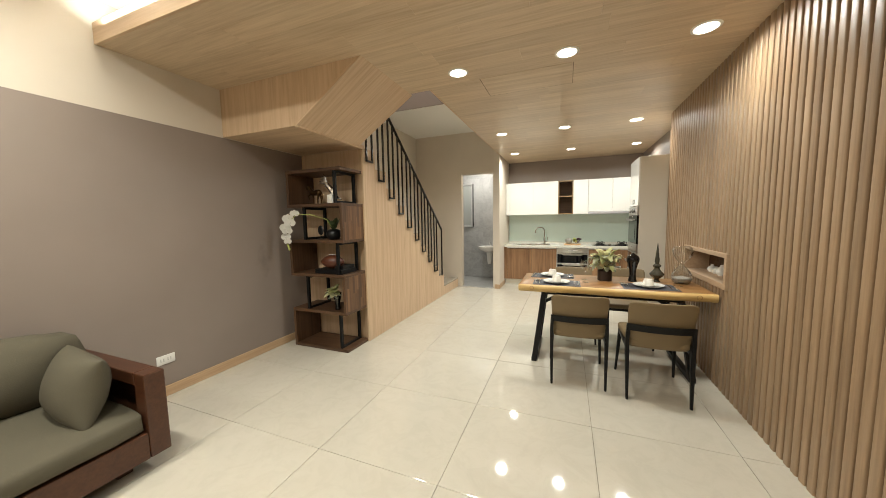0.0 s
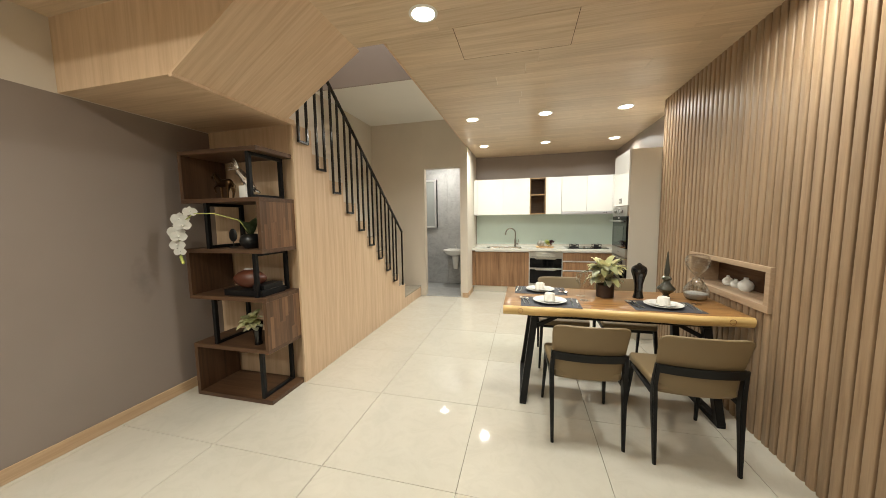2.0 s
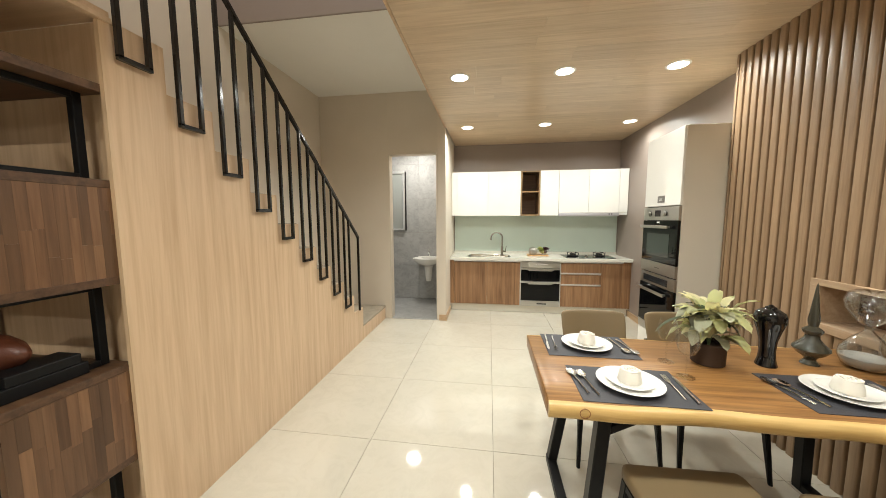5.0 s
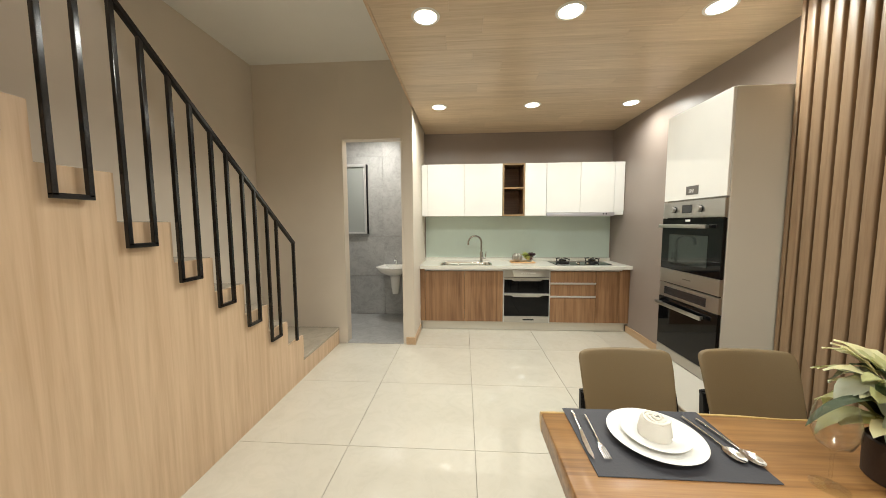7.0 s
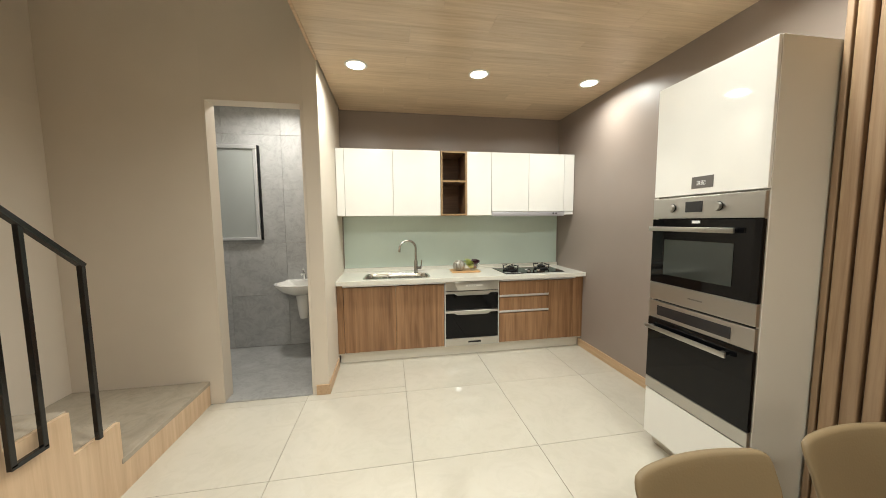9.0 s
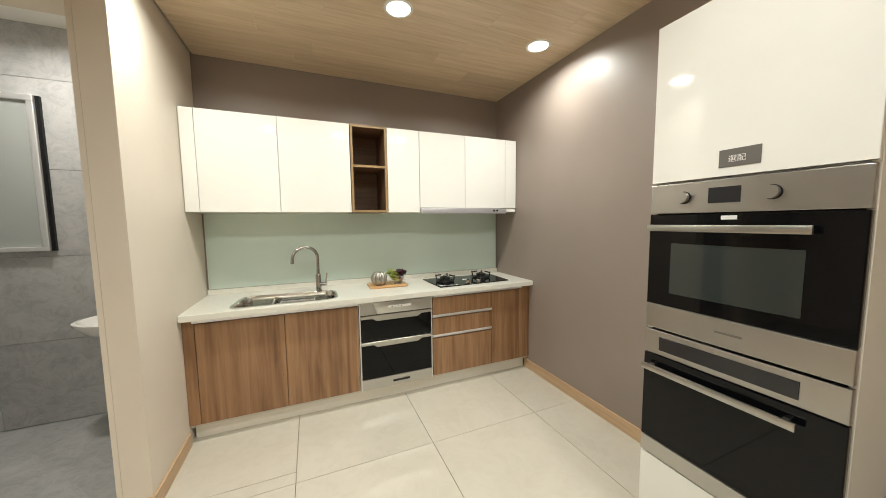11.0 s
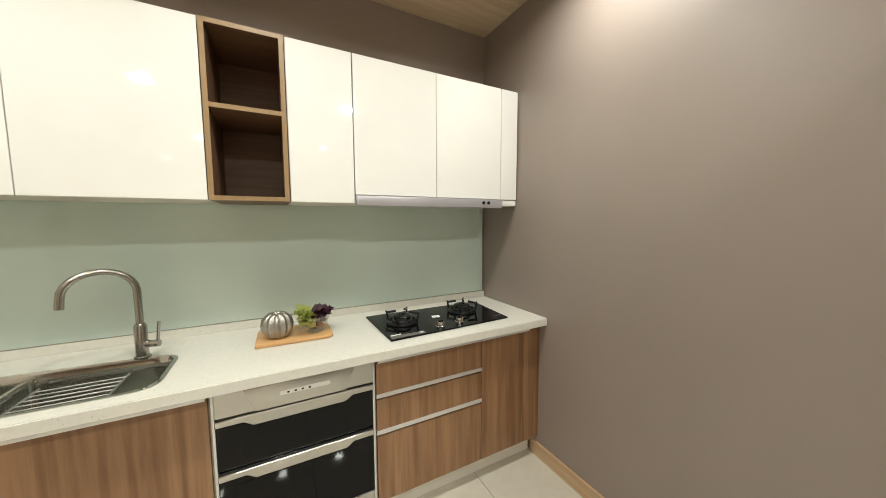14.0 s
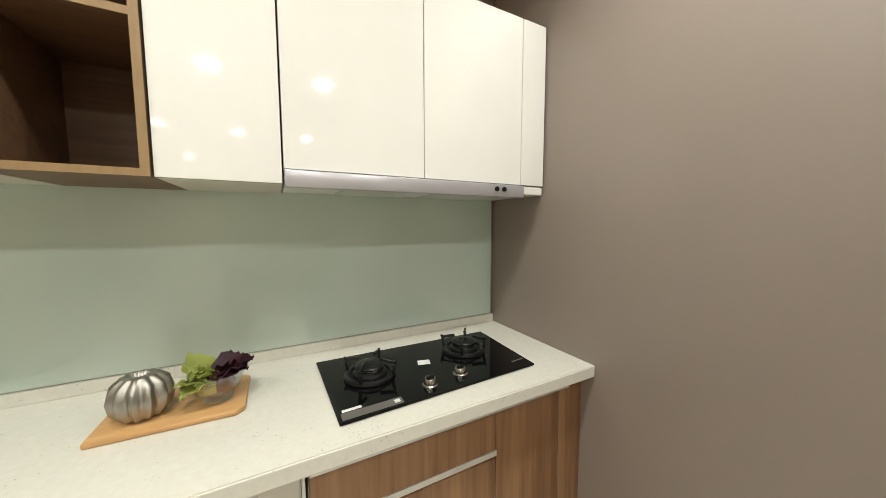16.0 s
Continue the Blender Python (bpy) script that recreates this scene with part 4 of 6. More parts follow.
def leaf(p, d, length, width, curl, n=6, bm=None, up=(0, 0, 1), wave=0.0):
    """A bent leaf blade with a folded midrib and some thickness."""
    b = bmesh.new()
    p, d, u = Vector(p), Vector(d).normalized(), Vector(up)
    side = d.cross(u)
    side = side.normalized() if side.length > 1e-3 else Vector((1, 0, 0))
    rows = []
    pos, ang = p.copy(), 0.0
    for i in range(n + 1):
        t = i / n
        w = width * math.sin(math.pi * min(1, t * 0.93 + 0.07)) ** 0.7
        nrm = side.cross(d)
        wob = wave * math.sin(t * 17)
        rows.append([b.verts.new(pos - side * w + nrm * (0.25 * w + wob)), b.verts.new(pos), b.verts.new(pos + side * w + nrm * (0.25 * w - wob))])
        pos = pos + d * (length / n)
        d = (d - u * (curl / n)).normalized()
    for a, c in zip(rows, rows[1:]):
        for k in range(2):
            b.faces.new((a[k], a[k + 1], c[k + 1], c[k]))
    r = bmesh.ops.solidify(b, geom=b.faces[:], thickness=0.0008)
    return join(bm, b)


rs = random.Random(5)
for mat, nm, cx, sgn, cnt in ((M_LETTUCE, "lettuce_leaf", 0.205, -1, 15), (M_PURPLE, "cabbage_leaf", 0.244, 1, 14)):
    for i in range(cnt):
        a = rs.uniform(-1.6, 1.6)
        lb = leaf((cx + rs.uniform(-0.015, 0.015), 7.10 + rs.uniform(-0.03, 0.03), TOP + 0.065), (sgn * math.cos(a) * 0.7, math.sin(a), rs.uniform(0.6, 1.8)), rs.uniform(0.065, 0.105), rs.uniform(0.022, 0.035), rs.uniform(0.5, 1.7), 7, None, wave=0.008)
        part(nm, lb, mat, salad, "", 60)
    part("salad_heart", lathe([(0, 0), (0.028, 0.01), (0.034, 0.03), (0.022, 0.055), (0, 0.06)], (cx, 7.10, TOP + 0.036), 12), mat, salad)

# tall oven cabinet
OX, OY0, OY1 = 0.895, 4.73, 5.315
tall = thing("oven_cabinet", (1.1, 5.0, 0), "tall cream cabinet with white door and two ovens", "cabinet")
part("side_panel", box(OX, XR - 0.003, OY0, OY0 + 0.018, 0.08, 2.18, 0.001, 1), M_CARCASS, tall, "cream side panel", 0)
part("side_panel", box(OX, XR - 0.003, OY1 - 0.018, OY1, 0.08, 2.18, 0.001, 1), M_CARCASS, tall, "cream side panel", 0)
part("body", box(OX + 0.06, XR - 0.003, OY0 + 0.018, OY1 - 0.018, 0.08, 2.179), M_CARCASS, tall, "", 0)
part("plinth", box(OX + 0.05, XR - 0.003, OY0 + 0.002, OY1 - 0.002, 0, 0.08), M_TOEKICK, tall, "", 0)
part("door", box(OX - 0.018, OX - 0.001, OY0 + 0.002, OY1 - 0.002, 1.557, 2.178, 0.002), M_WHITEGLOSS, tall, "glossy white flap door", 0)
part("bottom_drawer", box(OX - 0.018, OX - 0.001, OY0 + 0.002, OY1 - 0.002, 0.085, 0.375, 0.002), M_WHITEGLOSS, tall, "glossy white drawer front", 0)
plate = part("sign_plate", box(OX - 0.021, OX - 0.0182, 4.963, 5.078, 1.587, 1.647, 0.001, 1), M_SIGN, tall, "small grey sign plate", 0)


def lettering(words, size, matrix):
    """Raised characters in the built-in font, centred on their matrix."""
    curve = bpy.data.curves.new("lettering", "FONT")
    curve.body, curve.size, curve.extrude, curve.align_x, curve.align_y = words, size, size * 0.01, "CENTER", "CENTER"
    shaped = bpy.data.objects.new("lettering", curve)
    scene.collection.objects.link(shaped)
    b = bmesh.new()
    b.from_mesh(bpy.data.meshes.new_from_object(shaped))
    bpy.data.objects.remove(shaped)
    bmesh.ops.transform(b, matrix=matrix, verts=b.verts)
    return b


part("lettering", lettering("\u9078\u914d", 0.025, pose(OX - 0.0216, 5.026, 1.612, 90, 0, -90)), M_LETTER, plate, "white characters", 0)


def oven(z0, z1, ctrl, kind, label):
    o = thing("oven", (OX, 5.0, z0), label, "oven")
    y0, y1 = OY0 + 0.004, OY1 - 0.004
    part("body", box(OX - 0.001, OX + 0.058, y0 + 0.016, y1 - 0.016, z0, z1), M_BLACK, o, "", 0)
    cp = part("control_panel", box(OX - 0.022, OX - 0.002, y0, y1, z1 - ctrl, z1 - 0.002, 0.002), M_STEEL, o, "brushed steel control panel", 0)
    dt = z1 - ctrl - 0.004
    if kind == "upper":
        d = part("door", box(OX - 0.024, OX - 0.002, y0, y1, z0 + 0.105, dt, 0.003), M_BLACKGLASS, o, "black glass oven door", 0)
        part("steel_foot", box(OX - 0.024, OX - 0.002, y0, y1, z0 + 0.002, z0 + 0.103, 0.002), M_STEEL, o, "", 0)
        part("window", box(OX - 0.0265, OX - 0.0242, y0 + 0.11, y1 - 0.09, z0 + 0.16, dt - 0.115, 0.001, 1), M_OVENGLASS, d, "grey-green oven window", 0)
        part("brand_badge", box(OX - 0.0262, OX - 0.0242, 5.013, 5.058, dt - 0.022, dt - 0.008), M_LETTER, d, "", 0)
        hz = dt - 0.055
        for yy in (4.928, 5.183):
            kn = tube([(OX - 0.022, yy, z1 - ctrl / 2), (OX - 0.045, yy, z1 - ctrl / 2)], 0.021, 24)
            kn = part("knob", kn, M_STEEL, cp, "steel knob")
            part("knob_base", tube([(OX - 0.0222, yy, z1 - ctrl / 2), (OX - 0.027, yy, z1 - ctrl / 2)], 0.0235, 24), M_BLACK, kn, "black collar")
        part("display", box(OX - 0.0245, OX - 0.0222, 5.008, 5.103, z1 - ctrl * 0.72, z1 - ctrl * 0.25, 0.001, 1), M_DARKSCREEN, cp, "dark display", 0)
        part("brand_bar", box(OX - 0.0252, OX - 0.0242, 4.978, 5.058, z0 + 0.05, z0 + 0.057), M_SIGN, o, "", 0)
    else:
        d = part("door", box(OX - 0.024, OX - 0.002, y0, y1, z0 + 0.075, dt, 0.003), M_BLACKGLASS, o, "black glass oven door", 0)
        part("steel_foot", box(OX - 0.024, OX - 0.002, y0, y1, z0 + 0.002, z0 + 0.073, 0.002), M_STEEL, o, "", 0)
        part("display", box(OX - 0.0245, OX - 0.0222, y0 + 0.1, y1 - 0.06, z1 - ctrl * 0.8, z1 - ctrl * 0.25, 0.001, 1), M_DARKSCREEN, cp, "dark display strip", 0)
        hz = dt - 0.05
    h = box(OX - 0.062, OX - 0.05, y0 + 0.09, y1 - 0.012, hz - 0.012, hz + 0.014, 0.003)
    for yy in (y0 + 0.12, y1 - 0.04):
        h = box(OX - 0.052, OX - 0.0235, yy - 0.008, yy + 0.008, hz - 0.008, hz + 0.01, 0.002, bm=h)
    part("handle", h, M_STEEL, d, "steel bar handle")
    return o


oven(0.948, 1.55, 0.118, "upper", "built-in oven with steel knobs and black door")
oven(0.382, 0.942, 0.105, "lower", "built-in oven with dark display and steel handle")

# ---- bathroom fittings ----
basin = thing("wash_basin", (-1.69, BYE, 0.675), "white ceramic wall basin with half pedestal", "basin")
bw = lathe([(0.0, -0.12), (0.10, -0.11), (0.20, -0.06), (0.255, 0.0), (0.258, 0.018), (0.235, 0.02), (0.19, -0.04), (0.08, -0.07), (0, -0.075)], (-1.69, BYE - 0.235, 0.755), 36, squash=0.86)
part("bowl", bw, M_PORCELAIN, basin)
part("back_ledge", box(-1.89, -1.49, BYE - 0.085, BYE - 0.002, 0.695, 0.780, 0.012), M_PORCELAIN, basin)
part("half_pedestal", lathe([(0, 0), (0.045, 0.005), (0.06, 0.1), (0.075, 0.25), (0.09, 0.32), (0, 0.32)], (-1.69, BYE - 0.13, 0.345), 24), M_PORCELAIN, basin)
tp = tube([(-1.69, BYE - 0.05, 0.780), (-1.69, BYE - 0.05, 0.845), (-1.69, BYE - 0.075, 0.860), (-1.69, BYE - 0.15, 0.850)], 0.012, 10)
part("tap", tube([(-1.69, BYE - 0.05, 0.845), (-1.69, BYE - 0.05, 0.880), (-1.69, BYE - 0.09, 0.900)], 0.008, 8, tp), M_CHROME, basin, "chrome basin tap")
bathwin = thing("bathroom_window", (-2.4, BYE, 1.25), "frosted bathroom window in an aluminium frame", "window", kind="structure")
WX0, WX1, WZ0, WZ1 = -2.82, -2.13, 1.24, 2.28
wf = box(WX0, WX1, BYE - 0.05, BYE + 0.0, WZ1 - 0.04, WZ1, 0.004)
wf = box(WX0, WX1, BYE - 0.05, BYE + 0.0, WZ0, WZ0 + 0.03, 0.004, bm=wf)
wf = box(WX0, WX0 + 0.03, BYE - 0.05, BYE, WZ0 + 0.03, WZ1 - 0.04, 0.004, bm=wf)
wf = box(WX1 - 0.035, WX1, BYE - 0.05, BYE, WZ0 + 0.03, WZ1 - 0.04, 0.004, bm=wf)
part("window_frame", wf, M_ALU, bathwin, "aluminium frame", 0)
part("window_seal", box(WX1, WX1 + 0.022, BYE - 0.03, BYE - 0.001, WZ0, WZ1, 0.002), M_BLACK, bathwin, "black edge seal", 0)
part("pane", box(WX0 + 0.03, WX1 - 0.035, BYE - 0.03, BYE - 0.022, WZ0 + 0.03, WZ1 - 0.04), M_FROST, bathwin, "frosted glass pane", 0)
blamp = thing("bathroom_downlight", (-1.9, 6.95, BZ), "round white bathroom downlight, switched on", "downlight")
part("ring", lathe([(0.09, -0.001), (0.1, -0.006), (0.115, -0.004), (0.118, 0.0)], (-1.9, 6.95, BZ), 28), M_PLASTIC, blamp)
part("diffuser", lathe([(0, -0.003), (0.09, -0.003), (0.09, 0)], (-1.9, 6.95, BZ), 28), M_LAMP, blamp)

# ---- dining set ----
TZ = 0.772
table = thing("dining_table", (0.355, 3.475, 0), "live-edge solid wood dining table with black steel legs", "table")


def slab_outline(inset):
    front, back = [], []
    for i in range(25):
        x = -0.412 + 1.587 * i / 24
        w = 0.010 * math.sin(x * 5.1 + 0.6) + 0.006 * math.sin(x * 13.0)
        front.append((x, 3.083 + inset + w))
        back.append((x, 3.802 - inset + 0.8 * w))
    return front + back[::-1]


part("tabletop", prism(slab_outline(0.024), TZ - 0.068, TZ, "z", 0.004, 1), M_TABLE, table, "warm brown slab top", 50)


def live_edge(y, sign):
    """The rounded pale bark edge along one long side."""
    b = bmesh.new()
    prof = [(0.0, 0.0005), (0.013, -0.003), (0.023, -0.012), (0.0265, -0.028), (0.021, -0.048), (0.01, -0.062), (0.0, -0.0675)]
    rings = []
    for i in range(49):
        x = -0.4115 + 1.586 * i / 48
        w = 0.010 * math.sin(x * 5.1 + 0.6) + 0.006 * math.sin(x * 13.0)
        w = w if sign < 0 else 0.8 * w
        bulge = 1 + 0.12 * math.sin(x * 9 + 1) + 0.06 * math.sin(x * 31)
        rings.append([b.verts.new((x, y + w + sign * o * bulge, TZ + h)) for o, h in prof])
    for p, q in zip(rings, rings[1:]):
        for k in range(len(p) - 1):
            b.faces.new((p[k], p[k + 1], q[k + 1], q[k]))
        b.faces.new((p[-1], p[0], q[0], q[-1]))
    b.faces.new(rings[0])
    b.faces.new(rings[-1][::-1])
    return b


edge = part("live_edge", live_edge(3.1072, -1), M_SAPWOOD, table, "pale sapwood live edge", 60)
for xx in (-0.285, 1.045):
    w = 0.010 * math.sin(xx * 5.1 + 0.6) + 0.006 * math.sin(xx * 13.0)
    face = 3.1072 + w - 0.0265 * (1 + 0.12 * math.sin(xx * 9 + 1) + 0.06 * math.sin(xx * 31))
    dw = lathe([(0.0165, -0.004), (0.0195, -0.004), (0.0195, 0.0015), (0.0165, 0.0015), (0.0165, -0.004)], (0, 0, 0), 24)
    bmesh.ops.transform(dw, matrix=pose(xx, face + 0.0005, TZ - 0.03, 90, 0, 0), verts=dw.verts)
    part("dowel_ring", dw, M_TABLE, edge, "dark ring of a wooden plug")
part("live_edge", live_edge(3.7782, 1), M_SAPWOOD, table, "pale sapwood live edge", 60)
for xt, xb in ((-0.175, -0.26), (0.95, 1.035)):
    lg = bar((xt, 3.205, TZ - 0.07), (xb, 3.125, 0.012), 0.05, 0.055, None, 0.004)
    lg = bar((xt, 3.675, TZ - 0.07), (xb, 3.755, 0.012), 0.05, 0.055, lg, 0.004)
    lg = bar((xb, 3.10, 0.0225), (xb, 3.78, 0.0225), 0.05, 0.045, lg, 0.004)
    lg = bar((xt, 3.17, TZ - 0.0895), (xt, 3.71, TZ - 0.0895), 0.05, 0.04, lg, 0.004)
    part("leg_frame", lg, M_BLACK, table, "black steel loop leg", 0)
for yy in (3.22, 3.66):
    part("under_rail", bar((-0.175, yy, TZ - 0.0895), (0.95, yy, TZ - 0.0895), 0.04, 0.04, None, 0.003), M_BLACK, table, "", 0)
    for xx, sg in ((-0.165, 1), (0.94, -1)):
        part("gusset", bar((xx - sg * 0.015, yy, TZ - 0.19), (xx + sg * 0.15, yy, TZ - 0.10), 0.03, 0.03, None, 0.003), M_BLACK, table, "", 0)


def taper(stations):
    """A leg of four-sided section through stations (x, y, z, width, depth)."""
    b = bmesh.new()
    rings = []
    for x, y, z, w, d in stations:
        rings.append([b.verts.new((x + i * w / 2, y + j * d / 2, z)) for i, j in ((-1, -1), (1, -1), (1, 1), (-1, 1))])
    for p, q in zip(rings, rings[1:]):
        for k in range(4):
            b.faces.new((p[k], p[(k + 1) % 4], q[(k + 1) % 4], q[k]))
    b.faces.new(rings[0])
    b.faces.new(rings[-1][::-1])
    bmesh.ops.recalc_face_normals(b, faces=b.faces)
    bmesh.ops.bevel(b, geom=[e for e in b.edges if abs(e.verts[0].co.z - e.verts[1].co.z) > 0.02], offset=0.004, segments=2, affect="EDGES")
    return b


def dining_chair():
    c = thing("dining_chair", (0, 0, 0), "tan leather dining chair with black wooden frame", "chair", "chairs round the table")

    def shell(zs):
        """Wrapped backrest: rows of points bent round the sitter."""
        b = bmesh.new()
        rows = []
        for side in (0, 1):
            grid = []
            for z, half, y, bend in zs:
                row = []
                for i in range(21):
                    u = i / 10 - 1
                    yy = y + bend * u * u + (0.024 if side else 0) * (1 - 0.35 * abs(u) ** 6)
                    drop = 0.013 * max(0.0, (abs(u) - 0.72) / 0.28) ** 3 * max(0.0, (z - 0.69) / 0.096)
                    row.append(b.verts.new((half * u * (1 - 0.015 * max(0.0, (z - 0.76) / 0.026)), yy, z - drop)))
                grid.append(row)
            rows.append(grid)
        for side, grid in enumerate(rows):
            for r0, r1 in zip(grid, grid[1:]):
                for i in range(20):
                    f = (r0[i], r0[i + 1], r1[i + 1], r1[i])
                    b.faces.new(f if side else f[::-1])
        f, k = rows
        n = len(zs)
        for j in range(n - 1):
            for i in (0, 20):
                b.faces.new((f[j][i], f[j + 1][i], k[j + 1][i], k[j][i]))
        for j in (0, n - 1):
            for i in range(20):
                b.faces.new((f[j][i], f[j][i + 1], k[j][i + 1], k[j][i]))
        bmesh.ops.recalc_face_normals(b, faces=b.faces)
        rim = [e for e in b.edges if e.is_manifold and e.calc_face_angle(0) > 0.7]
        bmesh.ops.bevel(b, geom=rim, offset=0.009, segments=3, profile=0.5, affect="EDGES")
        return b

    part("backrest", shell([(0.40, 0.19, -0.205, 0.02), (0.435, 0.20, -0.222, 0.03), (0.51, 0.205, -0.243, 0.035), (0.61, 0.212, -0.273, 0.035), (0.70, 0.217, -0.302, 0.035), (0.76, 0.218, -0.322, 0.034), (0.786, 0.215, -0.331, 0.033)]), M_LEATHER, c, "", 60)
    st = prism([(-0.20, -0.21), (0.20, -0.21), (0.225, 0.20), (0.21, 0.235), (-0.21, 0.235), (-0.225, 0.20)], 0.415, 0.468, "z", 0.018, 3)
    part("seat", st, M_LEATHER, c, "", 60)
    band = None
    pts = []
    for i in range(13):
        u = i / 6 - 1
        pts.append((0.221 * u, -0.263 + 0.035 * u * u))
    b = bmesh.new()
    quads = []
    for x, y in pts:
        quads.append([b.verts.new((x, y, 0.548)), b.verts.new((x, y - 0.016, 0.548)), b.verts.new((x, y - 0.032, 0.602)), b.verts.new((x, y - 0.016, 0.602))])
    for p, q in zip(quads, quads[1:]):
        for k in range(4):
            b.faces.new((p[k], p[(k + 1) % 4], q[(k + 1) % 4], q[k]))
    b.faces.new(quads[0])
    b.faces.new(quads[-1][::-1])
    part("back_band", b, M_BLACK, c, "black curved back rail", 60)
    for s in (-1, 1):
        leg = taper([(s * 0.208, -0.247, 0.598, 0.024, 0.03), (s * 0.213, -0.222, 0.46, 0.026, 0.042), (s * 0.211, -0.222, 0.38, 0.028, 0.046), (s * 0.207, -0.262, 0.0, 0.018, 0.022)])
        part("rear_leg", leg, M_BLACK, c, "", 0)
        part("front_leg", taper([(s * 0.205, 0.195, 0.414, 0.028, 0.04), (s * 0.208, 0.205, 0.34, 0.028, 0.038), (s * 0.225, 0.255, 0.0, 0.018, 0.02)]), M_BLACK, c, "", 0)
        part("side_rail", bar((s * 0.207, -0.20, 0.398), (s * 0.207, 0.19, 0.398), 0.02, 0.032, None, 0.003), M_BLACK, c, "", 0)
    part("front_rail", bar((-0.19, 0.19, 0.398), (0.19, 0.19, 0.398), 0.02, 0.03, None, 0.003), M_BLACK, c, "", 0)
    return c


chair = dining_chair()
chair.matrix_basis = pose(0.122, 2.985, 0, 0, 0, 1.5)
copy_thing(chair, pose(0.688, 2.92, 0, 0, 0, -0.5))
copy_thing(chair, pose(0.112, 4.0, 0, 0, 0, 181))
copy_thing(chair, pose(0.672, 4.015, 0, 0, 0, 179))


def fork(x, y, ang, parent_z):
    f = None
    f = tube([(0, -0.10, 0.004), (0, -0.02, 0.006), (0, 0.035, 0.004)], 0.003, 6, f, [0.0048, 0.003, 0.003])
    for k in (-1.5, -0.5, 0.5, 1.5):
        f = tube([(k * 0.002, 0.03, 0.004), (k * 0.0055, 0.05, 0.0035), (k * 0.0055, 0.095, 0.006)], 0.0016, 5, f)
    return f


def spoon(x, y, ang, parent_z):
    s = tube([(0, -0.10, 0.004), (0, 0.0, 0.006), (0, 0.045, 0.004)], 0.003, 6, None, [0.0048, 0.003, 0.003])
    b = lathe([(0, 0.0), (0.012, 0.001), (0.02, 0.005), (0.021, 0.007), (0.019, 0.0065), (0.011, 0.003), (0, 0.002)], (0, 0, 0), 16)
    for v in b.verts:
        v.co = Vector((v.co.x * 0.95, v.co.y * 1.5 + 0.07, v.co.z + 0.001))
    return join(s, b)


def knife(x, y, ang, parent_z):
    k = tube([(0, -0.11, 0.004), (0, -0.02, 0.004)], 0.005, 8)
    return prism([(-0.004, -0.02), (0.004, -0.02), (0.009, 0.03), (0.008, 0.08), (0.0, 0.105), (-0.004, 0.09)], 0.0025, 0.0045, "z", bm=k)


def cutlery(name, maker, x, y, ang, label):
    b = maker(0, 0, 0, 0)
    ob = new(name, mesh_of(name, b, M_CHROME, 40))
    ob.matrix_basis = pose(x, y, TZ + 0.0035, 0, 0, ang)
    return tagged(ob, label, name, "table cutlery")


def place_setting(cx, cy, flip):
    """Mat, plate, rolled napkin and cutlery; flip turns the cutlery to the far side of the table."""
    s = -1 if flip else 1
    mt = box(cx - 0.218, cx + 0.218, cy - 0.146, cy + 0.146, TZ + 0.0005, TZ + 0.003, 0.001, 1)
    solo("placemat", mt, M_MAT, (cx, cy, TZ), "dark slate-blue woven placemat on the table", "placemat", "placemats", smooth=0)
    px = cx + 0.0
    pl = lathe([(0, 0.0), (0.07, 0.0), (0.075, 0.004), (0.095, 0.008), (0.122, 0.017), (0.125, 0.02), (0.121, 0.0205), (0.094, 0.0115), (0.072, 0.008), (0, 0.0075)], (px, cy, TZ + 0.0035), 48)
    solo("dinner_plate", pl, M_PORCELAIN, (px, cy, TZ + 0.0035), "large round white porcelain dinner plate on a placemat", "plate", "dinner plates")
    p2 = lathe([(0, 0.0), (0.055, 0.0), (0.06, 0.003), (0.084, 0.012), (0.086, 0.014), (0.082, 0.0145), (0.056, 0.006), (0, 0.0055)], (px, cy, TZ + 0.0122), 40)
    solo("side_plate", p2, M_PORCELAIN, (px, cy, TZ + 0.0122), "smaller white porcelain plate stacked on a dinner plate", "plate", "side plates")
    b = lathe([(0, 0), (0.042, 0.0), (0.044, 0.008), (0.041, 0.026), (0.037, 0.046), (0.033, 0.053), (0.0, 0.048)], (px, cy, TZ + 0.0185), 28)
    coil = []
    for i in range(60):
        a = i * 0.32
        r = 0.003 + 0.0335 * i / 59
        coil.append((px + r * math.cos(a), cy + r * math.sin(a), TZ + 0.0185 + 0.054 - 0.004 * (i / 59) ** 2 + 0.0015 * math.sin(i * 0.7)))
    b = tube(coil, 0.0034, 6, b)
    for v in b.verts:
        v.co += 0.0016 * Vector(noise.noise_vector(v.co * 60))
    solo("rolled_napkin", b, M_CLOTH, (px, cy, TZ + 0.018), "rolled white cloth napkin on a plate", "napkin", "rolled napkins", smooth=70)
    base = 0 if not flip else 180
    cutlery("spoon", spoon, cx - s * 0.20, cy + s * 0.0, base + 8, "polished steel spoon on a placemat")
    cutlery("spoon", spoon, cx - s * 0.163, cy - s * 0.01, base + 8, "polished steel spoon on a placemat")
    cutlery("fork", fork, cx + s * 0.165, cy - s * 0.0, base - 4, "polished steel fork on a placemat")
    cutlery("knife", knife, cx + s * 0.20, cy - s * 0.01, base - 4, "polished steel knife on a placemat")


place_setting(-0.065, 3.257, False)
place_setting(-0.118, 3.655, True)
place_setting(0.725, 3.29, False)


